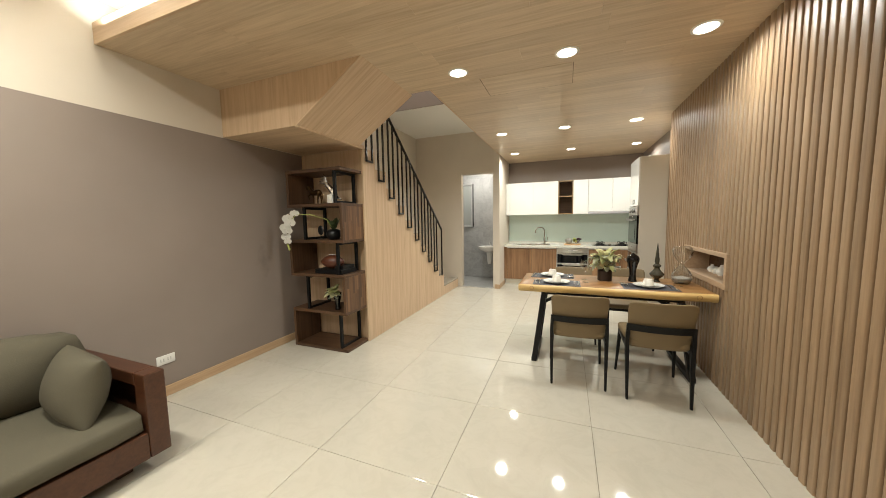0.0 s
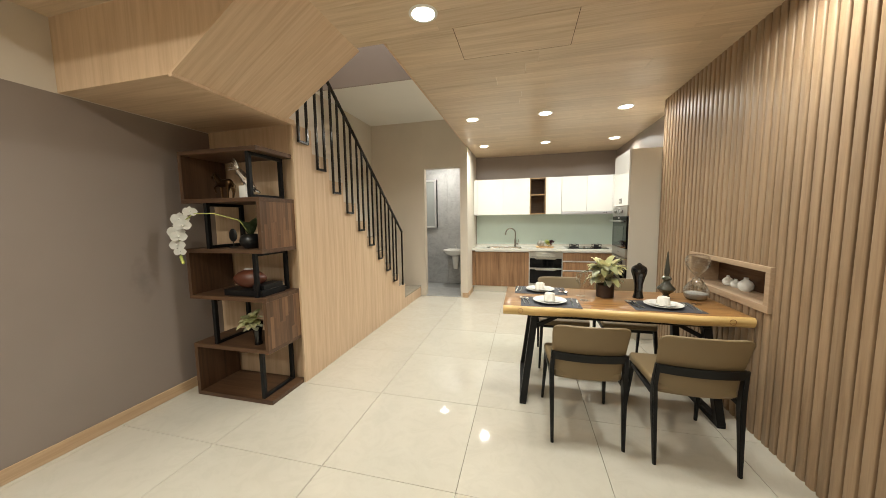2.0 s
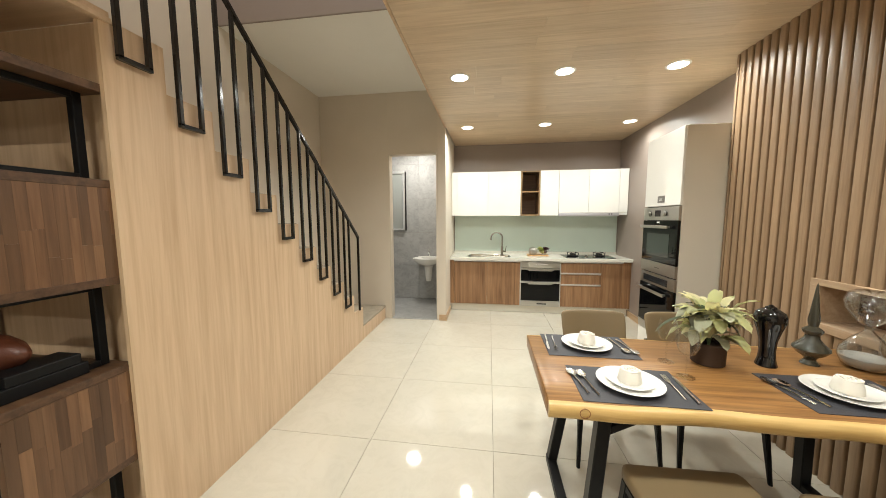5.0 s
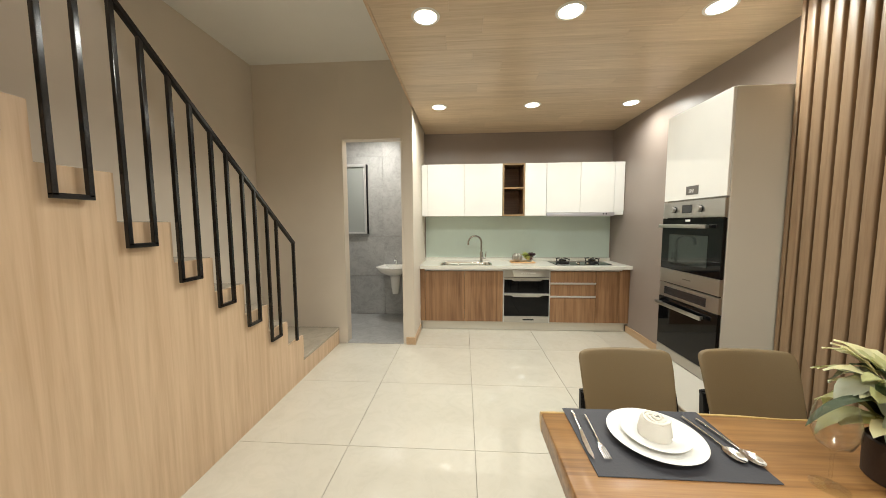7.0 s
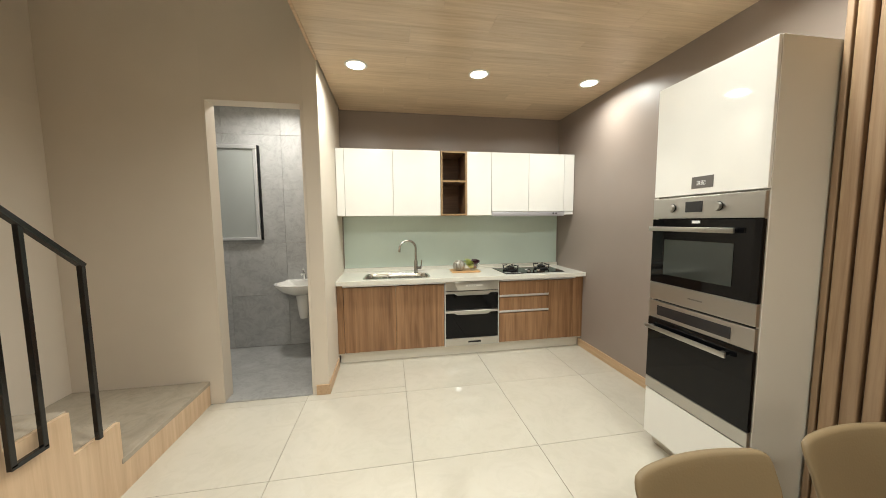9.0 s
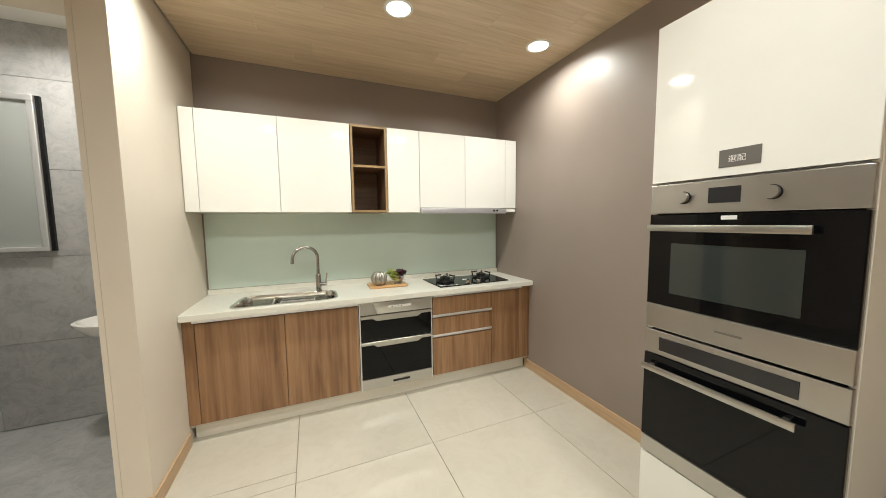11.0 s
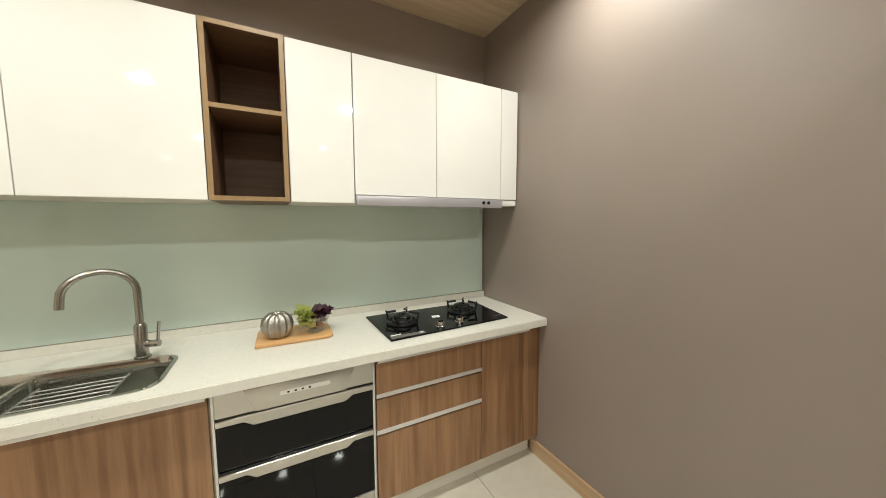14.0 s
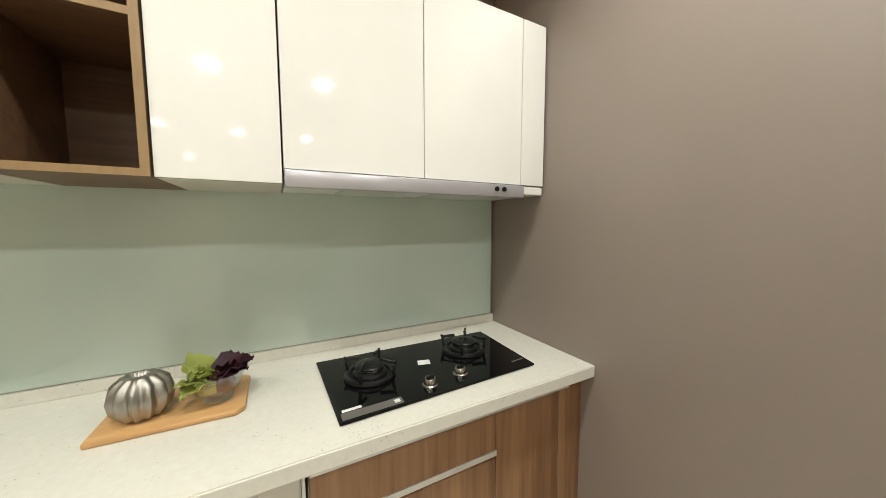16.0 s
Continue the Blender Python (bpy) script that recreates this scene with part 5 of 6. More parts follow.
def wine_glass(x, y, label):
    p = [(0, 0.0), (0.034, 0.0), (0.034, 0.002), (0.008, 0.006), (0.0035, 0.02), (0.0035, 0.085), (0.008, 0.095), (0.03, 0.11), (0.041, 0.14), (0.041, 0.165), (0.033, 0.205),
         (0.0318, 0.205), (0.0395, 0.165), (0.0395, 0.14), (0.029, 0.112), (0.006, 0.099), (0, 0.098)]
    ob = solo("wine_glass", lathe(p, (x, y, TZ + 0.001), 28), M_GLASS, (x, y, TZ), label, "glass", "wine glasses")
    return ob


wine_glass(0.203, 3.36, "clear stemmed wine glass on the table")
wine_glass(0.20, 3.51, "clear stemmed wine glass beside the plant pot")
wine_glass(0.985, 3.40, "clear stemmed wine glass beside the hourglass")

# potted flower
FX, FY2 = 0.39, 3.53
flower = thing("table_plant", (FX, FY2, TZ), "pale green and cream artificial plant in dark pot", "plant")
part("pot", lathe([(0, 0), (0.062, 0), (0.066, 0.004), (0.068, 0.1), (0.064, 0.104), (0.058, 0.1), (0.058, 0.085), (0, 0.085)], (FX, FY2, TZ + 0.0005), 32), M_BARK, flower, "dark brown bark-like pot")
rs = random.Random(11)
for mat, nm, lab, cnt, l0, l1, e0, e1, w, c0, c1 in ((M_LEAF, "leaf", "pale yellow-green leaf", 30, 0.09, 0.14, 0.3, 2.4, 0.024, 1.2, 2.6), (M_LEAF2, "cream_leaf", "cream-coloured leaf", 30, 0.08, 0.13, 0.5, 2.8, 0.024, 1.0, 2.4),
                                                     (M_LEAF4, "lower_leaf", "pale grey-green leaf", 16, 0.08, 0.12, 0.0, 0.6, 0.03, 1.2, 2.6), (M_LEAF3, "inner_leaf", "dark green leaf", 8, 0.06, 0.10, 0.4, 1.5, 0.02, 0.8, 1.6)):
    for i in range(cnt):
        a = 2.399 * i + rs.uniform(-0.3, 0.3)
        d = (math.cos(a), math.sin(a), rs.uniform(e0, e1))
        rr = rs.uniform(0.01, 0.05)
        fb = leaf((FX + rr * math.cos(a), FY2 + rr * math.sin(a), TZ + 0.125 + rs.uniform(0.0, 0.12)), d, 1.25 * rs.uniform(l0, l1), w * rs.uniform(0.8, 1.3), rs.uniform(c0, c1), 8, None, (0, 0, 1), 0.003)
        part(nm, fb, mat, flower, lab, 60)
for i in range(6):
    part("stalk", tube([(FX, FY2, TZ + 0.08), (FX + 0.03 * math.cos(i), FY2 + 0.03 * math.sin(i), TZ + 0.24)], 0.004, 6), M_LEAF3, flower)
long = leaf((FX - 0.03, FY2 - 0.01, TZ + 0.19), (-1, 0.05, 0.6), 0.24, 0.014, 1.9, 10)
part("long_leaf", long, M_LEAF3, flower, "long drooping green leaf", 60)

bv = lathe([(0, 0), (0.038, 0), (0.04, 0.004), (0.033, 0.03), (0.029, 0.07), (0.032, 0.12), (0.044, 0.17), (0.055, 0.205), (0.057, 0.23), (0.05, 0.252), (0.03, 0.266), (0.02, 0.27), (0.02, 0.276), (0.012, 0.279), (0.006, 0.286), (0, 0.287)], (0.638, 3.535, TZ + 0.0005), 40)
solo("black_vase", bv, M_BLACKCERAMIC, (0.638, 3.535, TZ), "tall glossy black lidded ceramic vase", "vase")
sv = lathe([(0, 0), (0.034, 0), (0.03, 0.008), (0.02, 0.02), (0.026, 0.035), (0.05, 0.052), (0.064, 0.072), (0.062, 0.082), (0.04, 0.105), (0.026, 0.125), (0.024, 0.14), (0.034, 0.152), (0.036, 0.162), (0.026, 0.172), (0.016, 0.18), (0.019, 0.195), (0.021, 0.21), (0.016, 0.25), (0.010, 0.31), (0.004, 0.37), (0, 0.385)], (0.852, 3.58, TZ + 0.0005), 36)
solo("spired_bottle", sv, M_SMOKE, (0.852, 3.58, TZ), "smoky green glass bottle with a tall spire stopper", "bottle")
HX, HY = 1.05, 3.56
hg = thing("hourglass", (HX, HY, TZ), "large clear glass hourglass with grey sand", "hourglass")
outer = [(0.05, 0.0), (0.07, 0.01), (0.085, 0.05), (0.08, 0.09), (0.05, 0.135), (0.018, 0.17), (0.012, 0.182), (0.018, 0.195), (0.05, 0.23), (0.076, 0.27), (0.082, 0.31), (0.07, 0.345), (0.05, 0.355), (0, 0.356)]
inner = [(max(0, r - 0.003), h - (0.003 if i > 10 else 0)) for i, (r, h) in enumerate(outer)]
part("glass_body", lathe([(0, 0.0)] + outer + inner[::-1] + [(0, 0.003)], (HX, HY, TZ + 0.0005), 36), M_BLOWN, hg, "", 60)
part("sand", lathe([(0, 0.004), (0.047, 0.004), (0.066, 0.014), (0.0805, 0.045), (0.0805, 0.052), (0.05, 0.06), (0, 0.068)], (HX, HY, TZ + 0.001), 32), M_SAND, hg, "settled grey sand")

# jars in the niche
for yy, sc in ((3.70, 0.78), (3.605, 0.68), (3.49, 1.0)):
    pts = [(0, 0), (0.03, 0), (0.045, 0.02), (0.047, 0.045), (0.036, 0.068), (0.018, 0.08), (0.013, 0.086), (0.016, 0.095), (0.012, 0.097), (0.009, 0.088), (0, 0.086)]
    solo("ceramic_jar", lathe([(r * sc, h * sc) for r, h in pts], (SX + 0.12, yy, NZ0 + 0.0455), 28), M_PORCELAIN, (SX + 0.12, yy, NZ0 + 0.0455), "small round matt white ceramic jar in the wall niche", "jar", "niche jars")

# ---- display shelf ----
HX0, HX1, HY0, HY1 = -2.895, -2.15, 2.645, 3.03
shelf = thing("display_shelf", (-2.47, 2.8, 0), "dark walnut zigzag display shelf with black steel frames", "shelf")
LV = [0.0, 0.41, 0.815, 1.19, 1.58, 1.95]
TH = 0.032
for z in LV:
    part("shelf_board", box(HX0, HX1, HY0, HY1, z, z + TH, 0.002), M_SHELF, shelf, "", 0)
for n, (a, b) in enumerate(zip(LV, LV[1:])):
    left = n % 2 == 0
    x0 = HX0 if left else HX1 - TH
    if left:
        part("upright", box(x0, x0 + TH, HY0 + 0.001, HY1, a + TH, b, 0.001, 1), M_SHELFV, shelf, "", 0)
    else:
        up = part("upright", box(x0, x0 + TH - 0.004, HY0 + 0.001, HY1, a + TH, b, 0.001, 1), M_SHELFV, shelf, "butcher-block walnut side", 0)
        w = (HY1 - HY0) / 12
        rb = random.Random(n)
        for i in range(12):
            cut = a + TH + (b - a - TH) * rb.uniform(0.25, 0.75)
            for z0, z1 in ((a + TH, cut), (cut, b)):
                part("stave", box(HX1 - 0.004, HX1 + 0.0005, HY0 + i * w + 0.0002, HY0 + (i + 1) * w - 0.0002, z0 + 0.0002, z1 - 0.0002), M_STAVE, up, "", 0)
    fx = -2.25 if left else -2.68
    fr = bar((fx, HY0 + 0.03, a + TH), (fx, HY0 + 0.03, b), 0.03, 0.03, None, 0.002)
    fr = bar((fx, HY1 - 0.04, a + TH), (fx, HY1 - 0.04, b), 0.03, 0.03, fr, 0.002)
    fr = bar((fx, HY0 + 0.045, a + TH + 0.0125), (fx, HY1 - 0.055, a + TH + 0.0125), 0.03, 0.025, fr, 0.002)
    fr = bar((fx, HY0 + 0.045, b - 0.0125), (fx, HY1 - 0.055, b - 0.0125), 0.03, 0.025, fr, 0.002)
    part("steel_frame", fr, M_BLACK, shelf, "black steel frame", 0)


def blob(c, r, squash=(1, 1, 1), bm=None, seg=14):
    b = bmesh.new()
    bmesh.ops.create_uvsphere(b, u_segments=seg, v_segments=max(8, seg // 2), radius=r)
    for v in b.verts:
        v.co = Vector((v.co.x * squash[0] + c[0], v.co.y * squash[1] + c[1], v.co.z * squash[2] + c[2]))
    return join(bm, b)


def figure(name, limbs, blobs, material, at, label, category, scale=1.0):
    """A small sculpture as one mesh of tapering limbs and rounded masses."""
    b = None
    for pts, radii in limbs:
        b = tube([(at[0] + x * scale, at[1] + y * scale, at[2] + z * scale) for x, y, z in pts], 0.01, 8, b, [r * scale for r in radii])
    for (x, y, z), r, sq in blobs:
        b = blob((at[0] + x * scale, at[1] + y * scale, at[2] + z * scale), r * scale, sq, b)
    return solo(name, b, material, at, label, category)


Z5, Z4, Z3, Z2 = LV[4] + TH, LV[3] + TH, LV[2] + TH, LV[1] + TH
# prancing horse
figure("horse_statue", [([(-0.05, 0, 0.12), (0.03, 0, 0.125)], [0.026, 0.03]), ([(-0.05, 0, 0.13), (-0.078, 0, 0.165), (-0.09, 0, 0.19)], [0.026, 0.021, 0.016]),
                        ([(-0.085, 0, 0.195), (-0.12, 0, 0.165)], [0.015, 0.009]), ([(-0.05, 0.012, 0.11), (-0.05, 0.012, 0.05), (-0.045, 0.012, 0.0)], [0.012, 0.007, 0.006]),
                        ([(-0.055, -0.012, 0.11), (-0.09, -0.012, 0.09), (-0.075, -0.012, 0.05)], [0.012, 0.007, 0.006]), ([(0.04, 0.012, 0.11), (0.06, 0.012, 0.055), (0.05, 0.012, 0.0)], [0.016, 0.008, 0.006]),
                        ([(0.04, -0.012, 0.11), (0.03, -0.012, 0.05), (0.03, -0.012, 0.0)], [0.016, 0.008, 0.006]), ([(0.055, 0, 0.14), (0.085, 0, 0.10), (0.085, 0, 0.05)], [0.006, 0.008, 0.003])],
       [((0.035, 0, 0.122), 0.033, (1, 0.8, 1)), ((-0.045, 0, 0.125), 0.031, (1, 0.8, 1))], M_BRONZE, (-2.620, 2.80, Z5), "small dark bronze prancing horse statue on the shelf", "statue", 1.08)
# crested parrot
crest = []
for i in range(6):
    a = radians(98 + 13 * i)
    crest.append(([(-0.045 + q * math.cos(a + 0.25 * (q / 0.1)), 0.0, 0.175 + q * math.sin(a + 0.25 * (q / 0.1))) for q in (0.0, 0.04, 0.08, 0.105)], [0.006, 0.007, 0.006, 0.002]))
figure("parrot_statue", crest + [([(-0.045, 0, 0.165), (0.0, 0, 0.12), (0.045, 0, 0.07), (0.085, 0, 0.02)], [0.022, 0.03, 0.028, 0.01]), ([(-0.06, 0, 0.16), (-0.078, 0, 0.145)], [0.01, 0.003]),
                                 ([(0.0, 0, 0.09), (-0.005, 0, 0.05)], [0.012, 0.008]), ([(0.06, 0, 0.05), (0.125, 0, 0.005)], [0.014, 0.006]), ([(0.06, 0.014, 0.055), (0.11, 0.02, 0.01)], [0.012, 0.005])],
       [((-0.045, 0, 0.165), 0.024, (1, 0.9, 1)), ((0.02, 0, 0.10), 0.032, (1.3, 0.9, 1))], M_SILVER, (-2.340, 2.72, Z5 + 0.03), "silver crested parrot figurine on a white block", "figurine", 1.05)
solo("figurine_block", box(-2.375, -2.310, 2.69, 2.75, Z5 + 0.0005, Z5 + 0.095, 0.008), M_PORCELAIN, (-2.325, 2.76, Z5), "small white ceramic block under the figurine", "block")
# orchid
OXP, OYP = -2.36, 2.76
orchid = thing("orchid", (OXP, OYP, Z4), "white moth orchid arching from a black round pot", "plant")
part("pot", lathe([(0, 0), (0.05, 0), (0.075, 0.03), (0.083, 0.06), (0.072, 0.095), (0.048, 0.112), (0.042, 0.104), (0, 0.104)], (OXP, OYP, Z4 + 0.0005), 32), M_IRON, orchid, "round matt black ceramic pot")
for i in range(8):
    a = i * 0.79 + 0.3
    part("leaf", leaf((OXP, OYP, Z4 + 0.1), (math.cos(a) * 0.45, math.sin(a) * 0.45, 1), 0.13 + 0.02 * (i % 3), 0.036, 0.7, 6), M_LEAF3, orchid, "dark green leaf", 60)
stem = [(OXP, OYP, Z4 + 0.1), (-2.40, 2.70, Z4 + 0.220), (-2.56, 2.63, Z4 + 0.275), (-2.70, 2.585, Z4 + 0.275), (-2.791, 2.56, Z4 + 0.210), (-2.819, 2.55, Z4 + 0.100), (-2.812, 2.55, Z4 + -0.040), (-2.808, 2.55, Z4 + -0.080)]
part("stem", tube(stem, 0.0035, 6), M_LETTUCE, orchid, "thin arching green stem")


def blossom(c, d, size):
    """A moth orchid flower: two broad petals, three sepals and a lip."""
    c, d = Vector(c), Vector(d).normalized()
    s = d.cross(Vector((0, 0, 1))).normalized()
    u = s.cross(d)
    b = None
    for ang, l, w in ((0, 1.0, 0.62), (180, 1.0, 0.62), (90, 0.85, 0.36), (215, 0.8, 0.34), (325, 0.8, 0.34)):
        v = s * math.cos(radians(ang)) + u * math.sin(radians(ang))
        b = leaf(c, v + d * 0.15, size * l, size * w, 0.25, 5, b, d)
    return blob(c + d * size * 0.15, size * 0.16, (1, 1, 1), b, 8)


for n, (p, sz) in enumerate((((-2.72, 2.575, Z4 + 0.290), 0.05), ((-2.791, 2.55, Z4 + 0.235), 0.062), ((-2.745, 2.53, Z4 + 0.190), 0.058), ((-2.826, 2.54, Z4 + 0.140), 0.06), ((-2.791, 2.53, Z4 + 0.105), 0.056), ((-2.819, 2.535, Z4 + 0.040), 0.052), ((-2.791, 2.53, Z4 + -0.010), 0.042))):
    part("blossom", blossom(p, (0.7 + 0.1 * (n % 3), -1, 0.1 * (n % 2)), sz), M_PETAL, orchid, "white orchid flower", 60)
bud = None
for i in range(3):
    bud = blob((-2.808 + 0.008 * i, 2.545, Z4 + -0.055 - 0.02 * i), 0.011, (1, 1, 1.4), bud, 8)
part("buds", bud, M_LETTUCE, orchid, "green buds")
# disc ornament on a stand
orn = lathe([(0, 0), (0.035, 0), (0.035, 0.006), (0.006, 0.01), (0.004, 0.05), (0, 0.05)], (-2.580, 2.80, Z4 + 0.0005), 20)
orn = blob((-2.580, 2.80, Z4 + 0.1), 0.055, (0.75, 0.2, 1), orn)
solo("disc_ornament", orn, M_IRON, (-2.580, 2.80, Z4), "small black disc ornament on a stand", "ornament")
solo("name_card", box(-2.185, -2.178, 2.70, 2.735, Z4 + 0.0005, Z4 + 0.03), M_LETTER, (-2.180, 2.72, Z4), "tiny white card on the shelf", "card", smooth=0)
# ball on its tray
solo("black_tray", join(box(-2.580, -2.210, 2.68, 2.92, Z3 + 0.0005, Z3 + 0.05, 0.004), box(-2.320, -2.210, 2.70, 2.90, Z3 + 0.0505, Z3 + 0.09, 0.004)), M_BLACK, (-2.390, 2.8, Z3), "flat matt black display box on the shelf", "box", smooth=0)
football = thing("football", (-2.400, 2.76, Z3 + 0.05), "brown leather american football with white laces", "ball")
fb = lathe([(0.0, -0.138), (0.026, -0.124), (0.056, -0.082), (0.073, -0.036), (0.077, 0.0), (0.073, 0.036), (0.056, 0.082), (0.026, 0.124), (0, 0.138)], (0, 0, 0), 28)
bmesh.ops.transform(fb, matrix=pose(-2.400, 2.76, Z3 + 0.128, 0, 90, 12), verts=fb.verts)
part("ball", fb, M_BALL, football)
lc = tube([(-2.440, 2.75, Z3 + 0.2055), (-2.400, 2.755, Z3 + 0.208), (-2.360, 2.765, Z3 + 0.2055)], 0.003, 6)
for i in range(6):
    x = -2.430 + i * 0.012
    lc = tube([(x, 2.735, Z3 + 0.204), (x + 0.001, 2.757, Z3 + 0.2095), (x + 0.002, 2.775, Z3 + 0.205)], 0.0022, 5, lc)
part("laces", lc, M_LETTER, football, "white laces")
# small succulent
PX, PY2 = -2.340, 2.74
plant = thing("small_plant", (PX, PY2, Z2), "pale green artificial succulent in a dark vase", "plant")
part("vase", lathe([(0, 0), (0.028, 0), (0.03, 0.01), (0.024, 0.04), (0.03, 0.09), (0.042, 0.15), (0.046, 0.19), (0.04, 0.192), (0, 0.185)], (PX, PY2, Z2 + 0.0005), 24), M_BLACKCERAMIC, plant, "slim dark vase")
rs = random.Random(21)
for mat, nm, cnt, cx, cz, l in ((M_LEAF2, "pale_leaf", 22, -0.07, 0.20, 0.085), (M_LEAF, "green_leaf", 14, -0.03, 0.22, 0.08), (M_LEAF4, "grey_leaf", 10, -0.02, 0.16, 0.07)):
    for i in range(cnt):
        a = 2.4 * i
        pb = leaf((PX + cx * 0.55, PY2 - 0.02, Z2 + cz - 0.01), (math.cos(a) - 0.35, math.sin(a) * 0.8 - 0.4, rs.uniform(-0.1, 1.0)), l * rs.uniform(1.0, 1.5), 0.027, 1.0, 5)
        part(nm, pb, mat, plant, "", 60)

# ---- sofa ----
SFX0, SFX1, SFY0, SFY1 = -3.03, -2.155, -1.0, 1.015
sofa = thing("sofa", (-2.6, 0.0, 0), "olive fabric sofa with a dark red-brown wooden frame", "sofa")
for y0, y1 in ((SFY0, SFY0 + 0.1), (SFY1 - 0.1, SFY1)):
    arm = box(SFX0, SFX1 - 0.101, y0, y1, 0.505, 0.58, 0.006)
    arm = box(SFX1 - 0.1, SFX1, y0, y1, 0.095, 0.58, 0.006, bm=arm)
    arm = box(SFX0, SFX1 - 0.101, y0 + 0.002, y1 - 0.002, 0.095, 0.25, 0.005, bm=arm)
    arm = box(SFX0, SFX1 - 0.101, y0 + 0.04, y1 - 0.04, 0.25, 0.505, bm=arm)
    part("arm", arm, M_SOFAWOOD, sofa, "open wooden arm frame", 0)
part("front_rail", box(SFX1 - 0.05, SFX1 - 0.001, SFY0 + 0.102, SFY1 - 0.102, 0.095, 0.248, 0.005), M_SOFAWOOD, sofa, "", 0)
part("back_rail", box(SFX0, SFX0 + 0.04, SFY0 + 0.102, SFY1 - 0.102, 0.095, 0.55, 0.005), M_SOFAWOOD, sofa, "", 0)
part("seat_deck", box(SFX0 + 0.042, SFX1 - 0.052, SFY0 + 0.102, SFY1 - 0.102, 0.18, 0.245), M_SOFAWOOD, sofa, "", 0)
for xx in (SFX0 + 0.08, SFX1 - 0.2):
    for yy in (SFY0 + 0.12, SFY1 - 0.2):
        part("foot", box(xx, xx + 0.07, yy, yy + 0.07, 0.0, 0.094, 0.003), M_SOFAWOOD, sofa, "", 0)
ym = (SFY0 + SFY1) / 2
for y0, y1 in ((SFY0 + 0.105, ym - 0.005), (ym + 0.005, SFY1 - 0.105)):
    part("seat_cushion", soft_box(SFX0 + 0.06, SFX1 - 0.005, y0, y1, 0.25, 0.375, 0.02), M_FABRIC, sofa, "olive seat cushion", 60)
    part("back_cushion", soft_box(SFX0 + 0.05, SFX0 + 0.27, y0 + 0.01, y1 - 0.01, 0.39, 0.76, 0.05), M_FABRIC, sofa, "plump olive back cushion", 60)


def pillow(w, h, t, n=22):
    """Filled pillow: two bulging faces that meet in a seam with pinched corners."""
    b = bmesh.new()
    sides = []
    for side in (1, -1):
        grid = []
        for i in range(n + 1):
            u = -math.cos(math.pi * i / n)
            row = []
            for j in range(n + 1):
                v = -math.cos(math.pi * j / n)
                if side < 0 and (i in (0, n) or j in (0, n)):
                    row.append(sides[0][i][j])
                    continue
                thick = t * (max(0.0, 1 - u * u) * max(0.0, 1 - v * v)) ** 0.42
                fold = 0.004 * math.sin(u * 7 + v * 3) * (abs(u) * abs(v)) ** 0.5
                row.append(b.verts.new((side * (thick + fold * (thick / t)), w * u * (1 - 0.07 * (1 - v * v)), h * v * (1 - 0.07 * (1 - u * u)))))
            grid.append(row)
        sides.append(grid)
        for i in range(n):
            for j in range(n):
                q = [grid[i][j], grid[i + 1][j], grid[i + 1][j + 1], grid[i][j + 1]]
                b.faces.new(q if side > 0 else q[::-1])
    bmesh.ops.recalc_face_normals(b, faces=b.faces)
    return b


throw = pillow(0.26, 0.18, 0.115)
bmesh.ops.transform(throw, matrix=pose(-2.50, 0.775, 0.535, 0, 14, 84), verts=throw.verts)
solo("throw_pillow", throw, M_FABRIC, (-2.47, 0.80, 0.37), "plump olive-brown throw pillow against the sofa arm", "pillow", smooth=60)

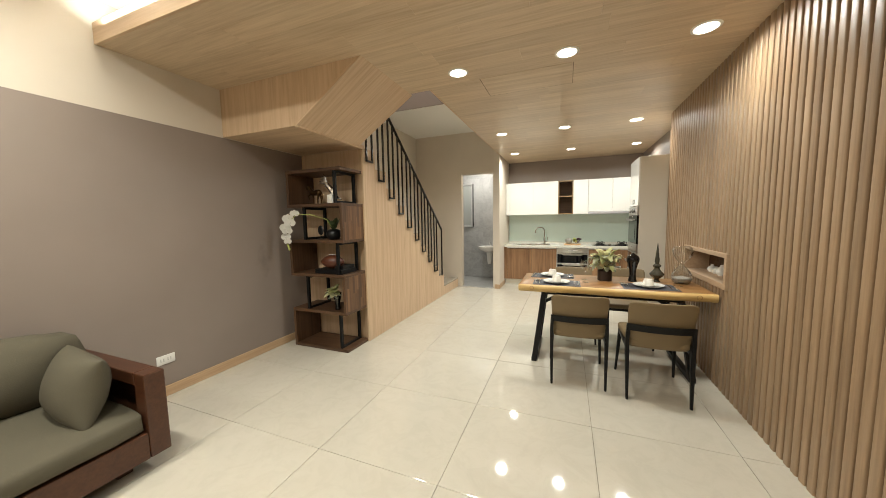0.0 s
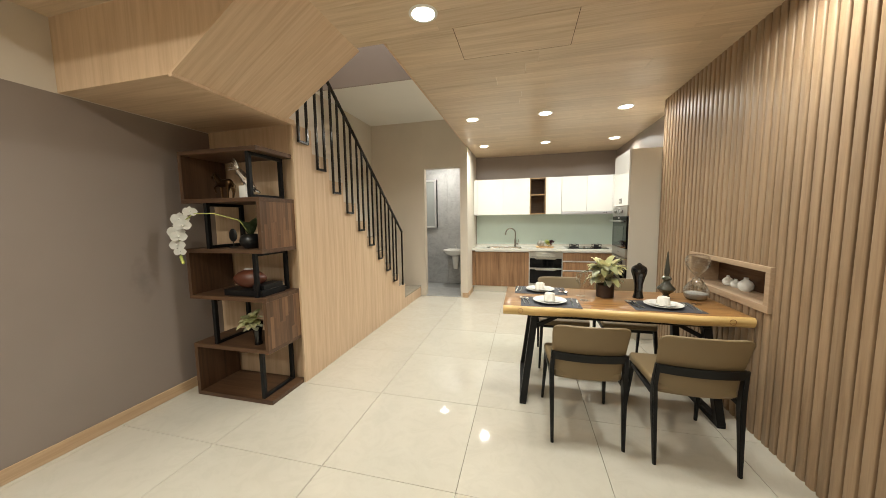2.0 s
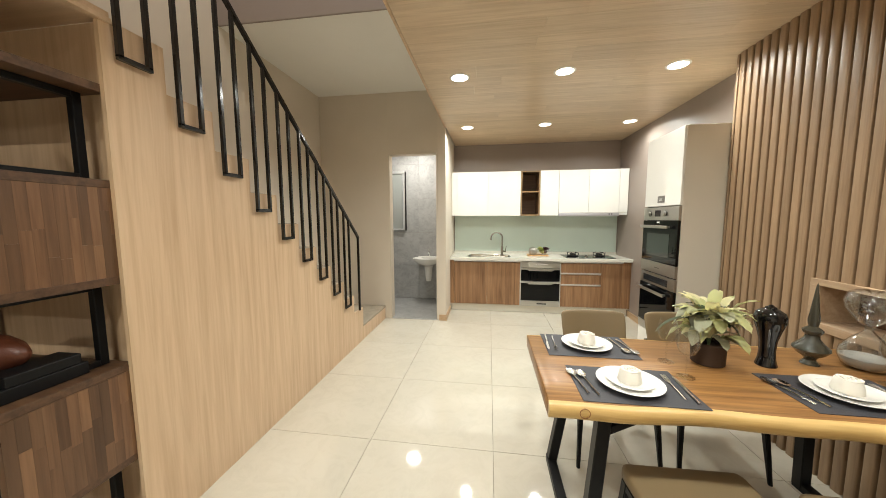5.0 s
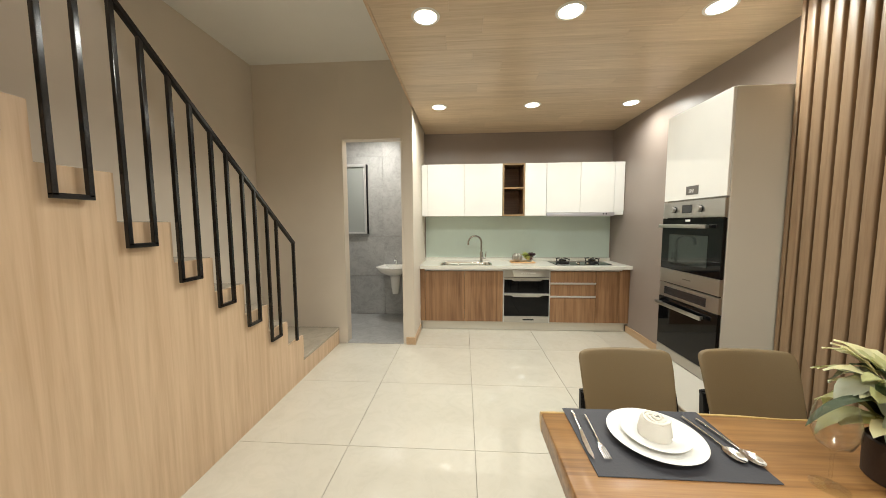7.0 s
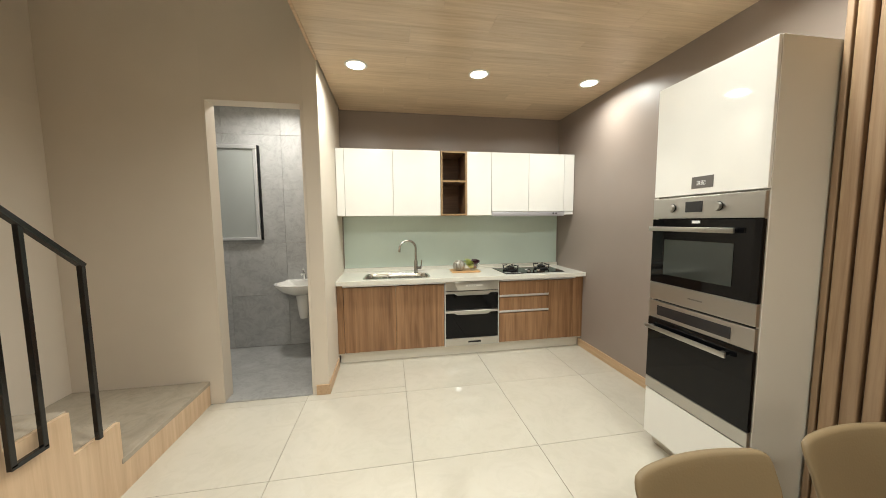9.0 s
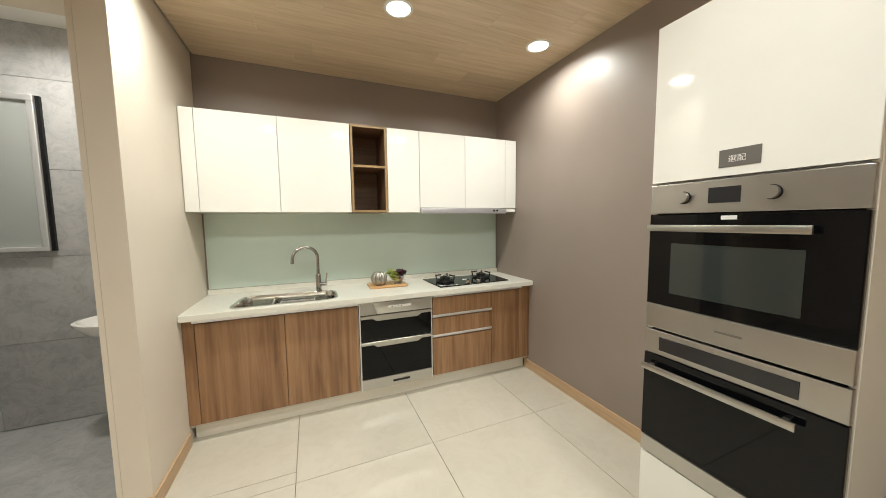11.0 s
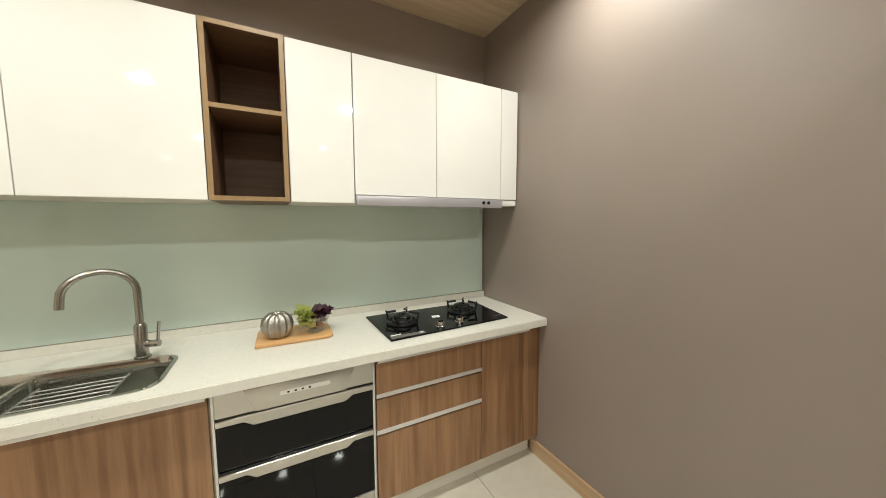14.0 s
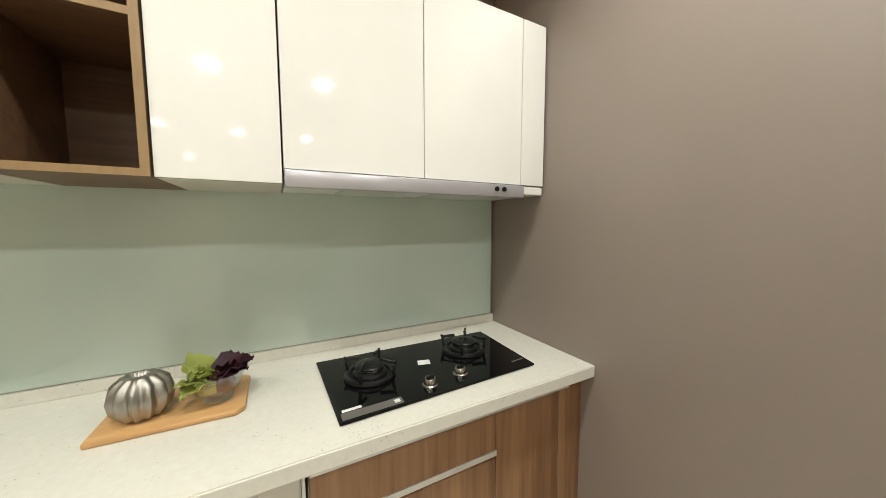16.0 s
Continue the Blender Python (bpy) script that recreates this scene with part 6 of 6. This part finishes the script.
# ---- floor tiles and bathroom wall tiles ----
floor = thing("floor", (0, 0, 0), "polished cream porcelain tile floor", kind="structure")
TILE, JOINT = 0.8, 0.0028


def tile_mesh(w, d, mat, name="tile", h=0.010):
    b = box(JOINT / 2, w - JOINT / 2, JOINT / 2, d - JOINT / 2, -h, 0.0)
    top = [e for e in b.edges if all(v.co.z > -1e-4 for v in e.verts)]
    bmesh.ops.bevel(b, geom=top, offset=0.0008, segments=1, affect="EDGES")
    return mesh_of(name, b, mat, 0)


TILES = {}


def lay(parent, mat, x0, x1, y0, y1):
    if x1 - x0 < 0.004 or y1 - y0 < 0.004:
        return
    key = (round(x1 - x0, 3), round(y1 - y0, 3), mat.name)
    if key not in TILES:
        TILES[key] = tile_mesh(key[0], key[1], mat)
    ob = new("tile", TILES[key])
    ob.parent = parent
    ob.location = (x0, y0, 0)


FY1 = YK
nx0, ny0 = -1.4 - TILE * 3, 1.4 - TILE * 6
for i in range(7):
    for j in range(14):
        xa, xb = max(XL, nx0 + TILE * i), min(XR, nx0 + TILE * (i + 1))
        ya, yb = max(YB, ny0 + TILE * j), min(FY1, ny0 + TILE * (j + 1))
        if xb <= xa or yb <= ya:
            continue
        if ya < YD < yb and xa < XC:
            if xb > XC + 0.05:
                lay(floor, M_TILE, XC - 0.1, xb, max(ya, YD - 0.004), yb)
            yb = YD - 0.004
            lay(floor, M_TILE, xa, xb, ya, yb)
            continue
        if ya >= YD - 0.01 and xa < XC:
            if xb <= XC:
                continue
            xa = XC - 0.1
        lay(floor, M_TILE, xa, xb, ya, yb)

bathwall = thing("bathroom_tiling", (BX0, BYE, 0), "grey marble-look wall tiles", kind="structure")
TW, THT = 0.6, 0.3
bt = box(JOINT / 2, TW - JOINT / 2, -0.008, 0.0, JOINT / 2, THT * 2 - JOINT / 2)
BT = mesh_of("tile", bt, M_BATHTILE, 0)
for i in range(3):
    for j in range(5):
        ob = new("tile", BT)
        ob.parent = bathwall
        ob.location = (i * TW - 0.13, 0, j * THT * 2)
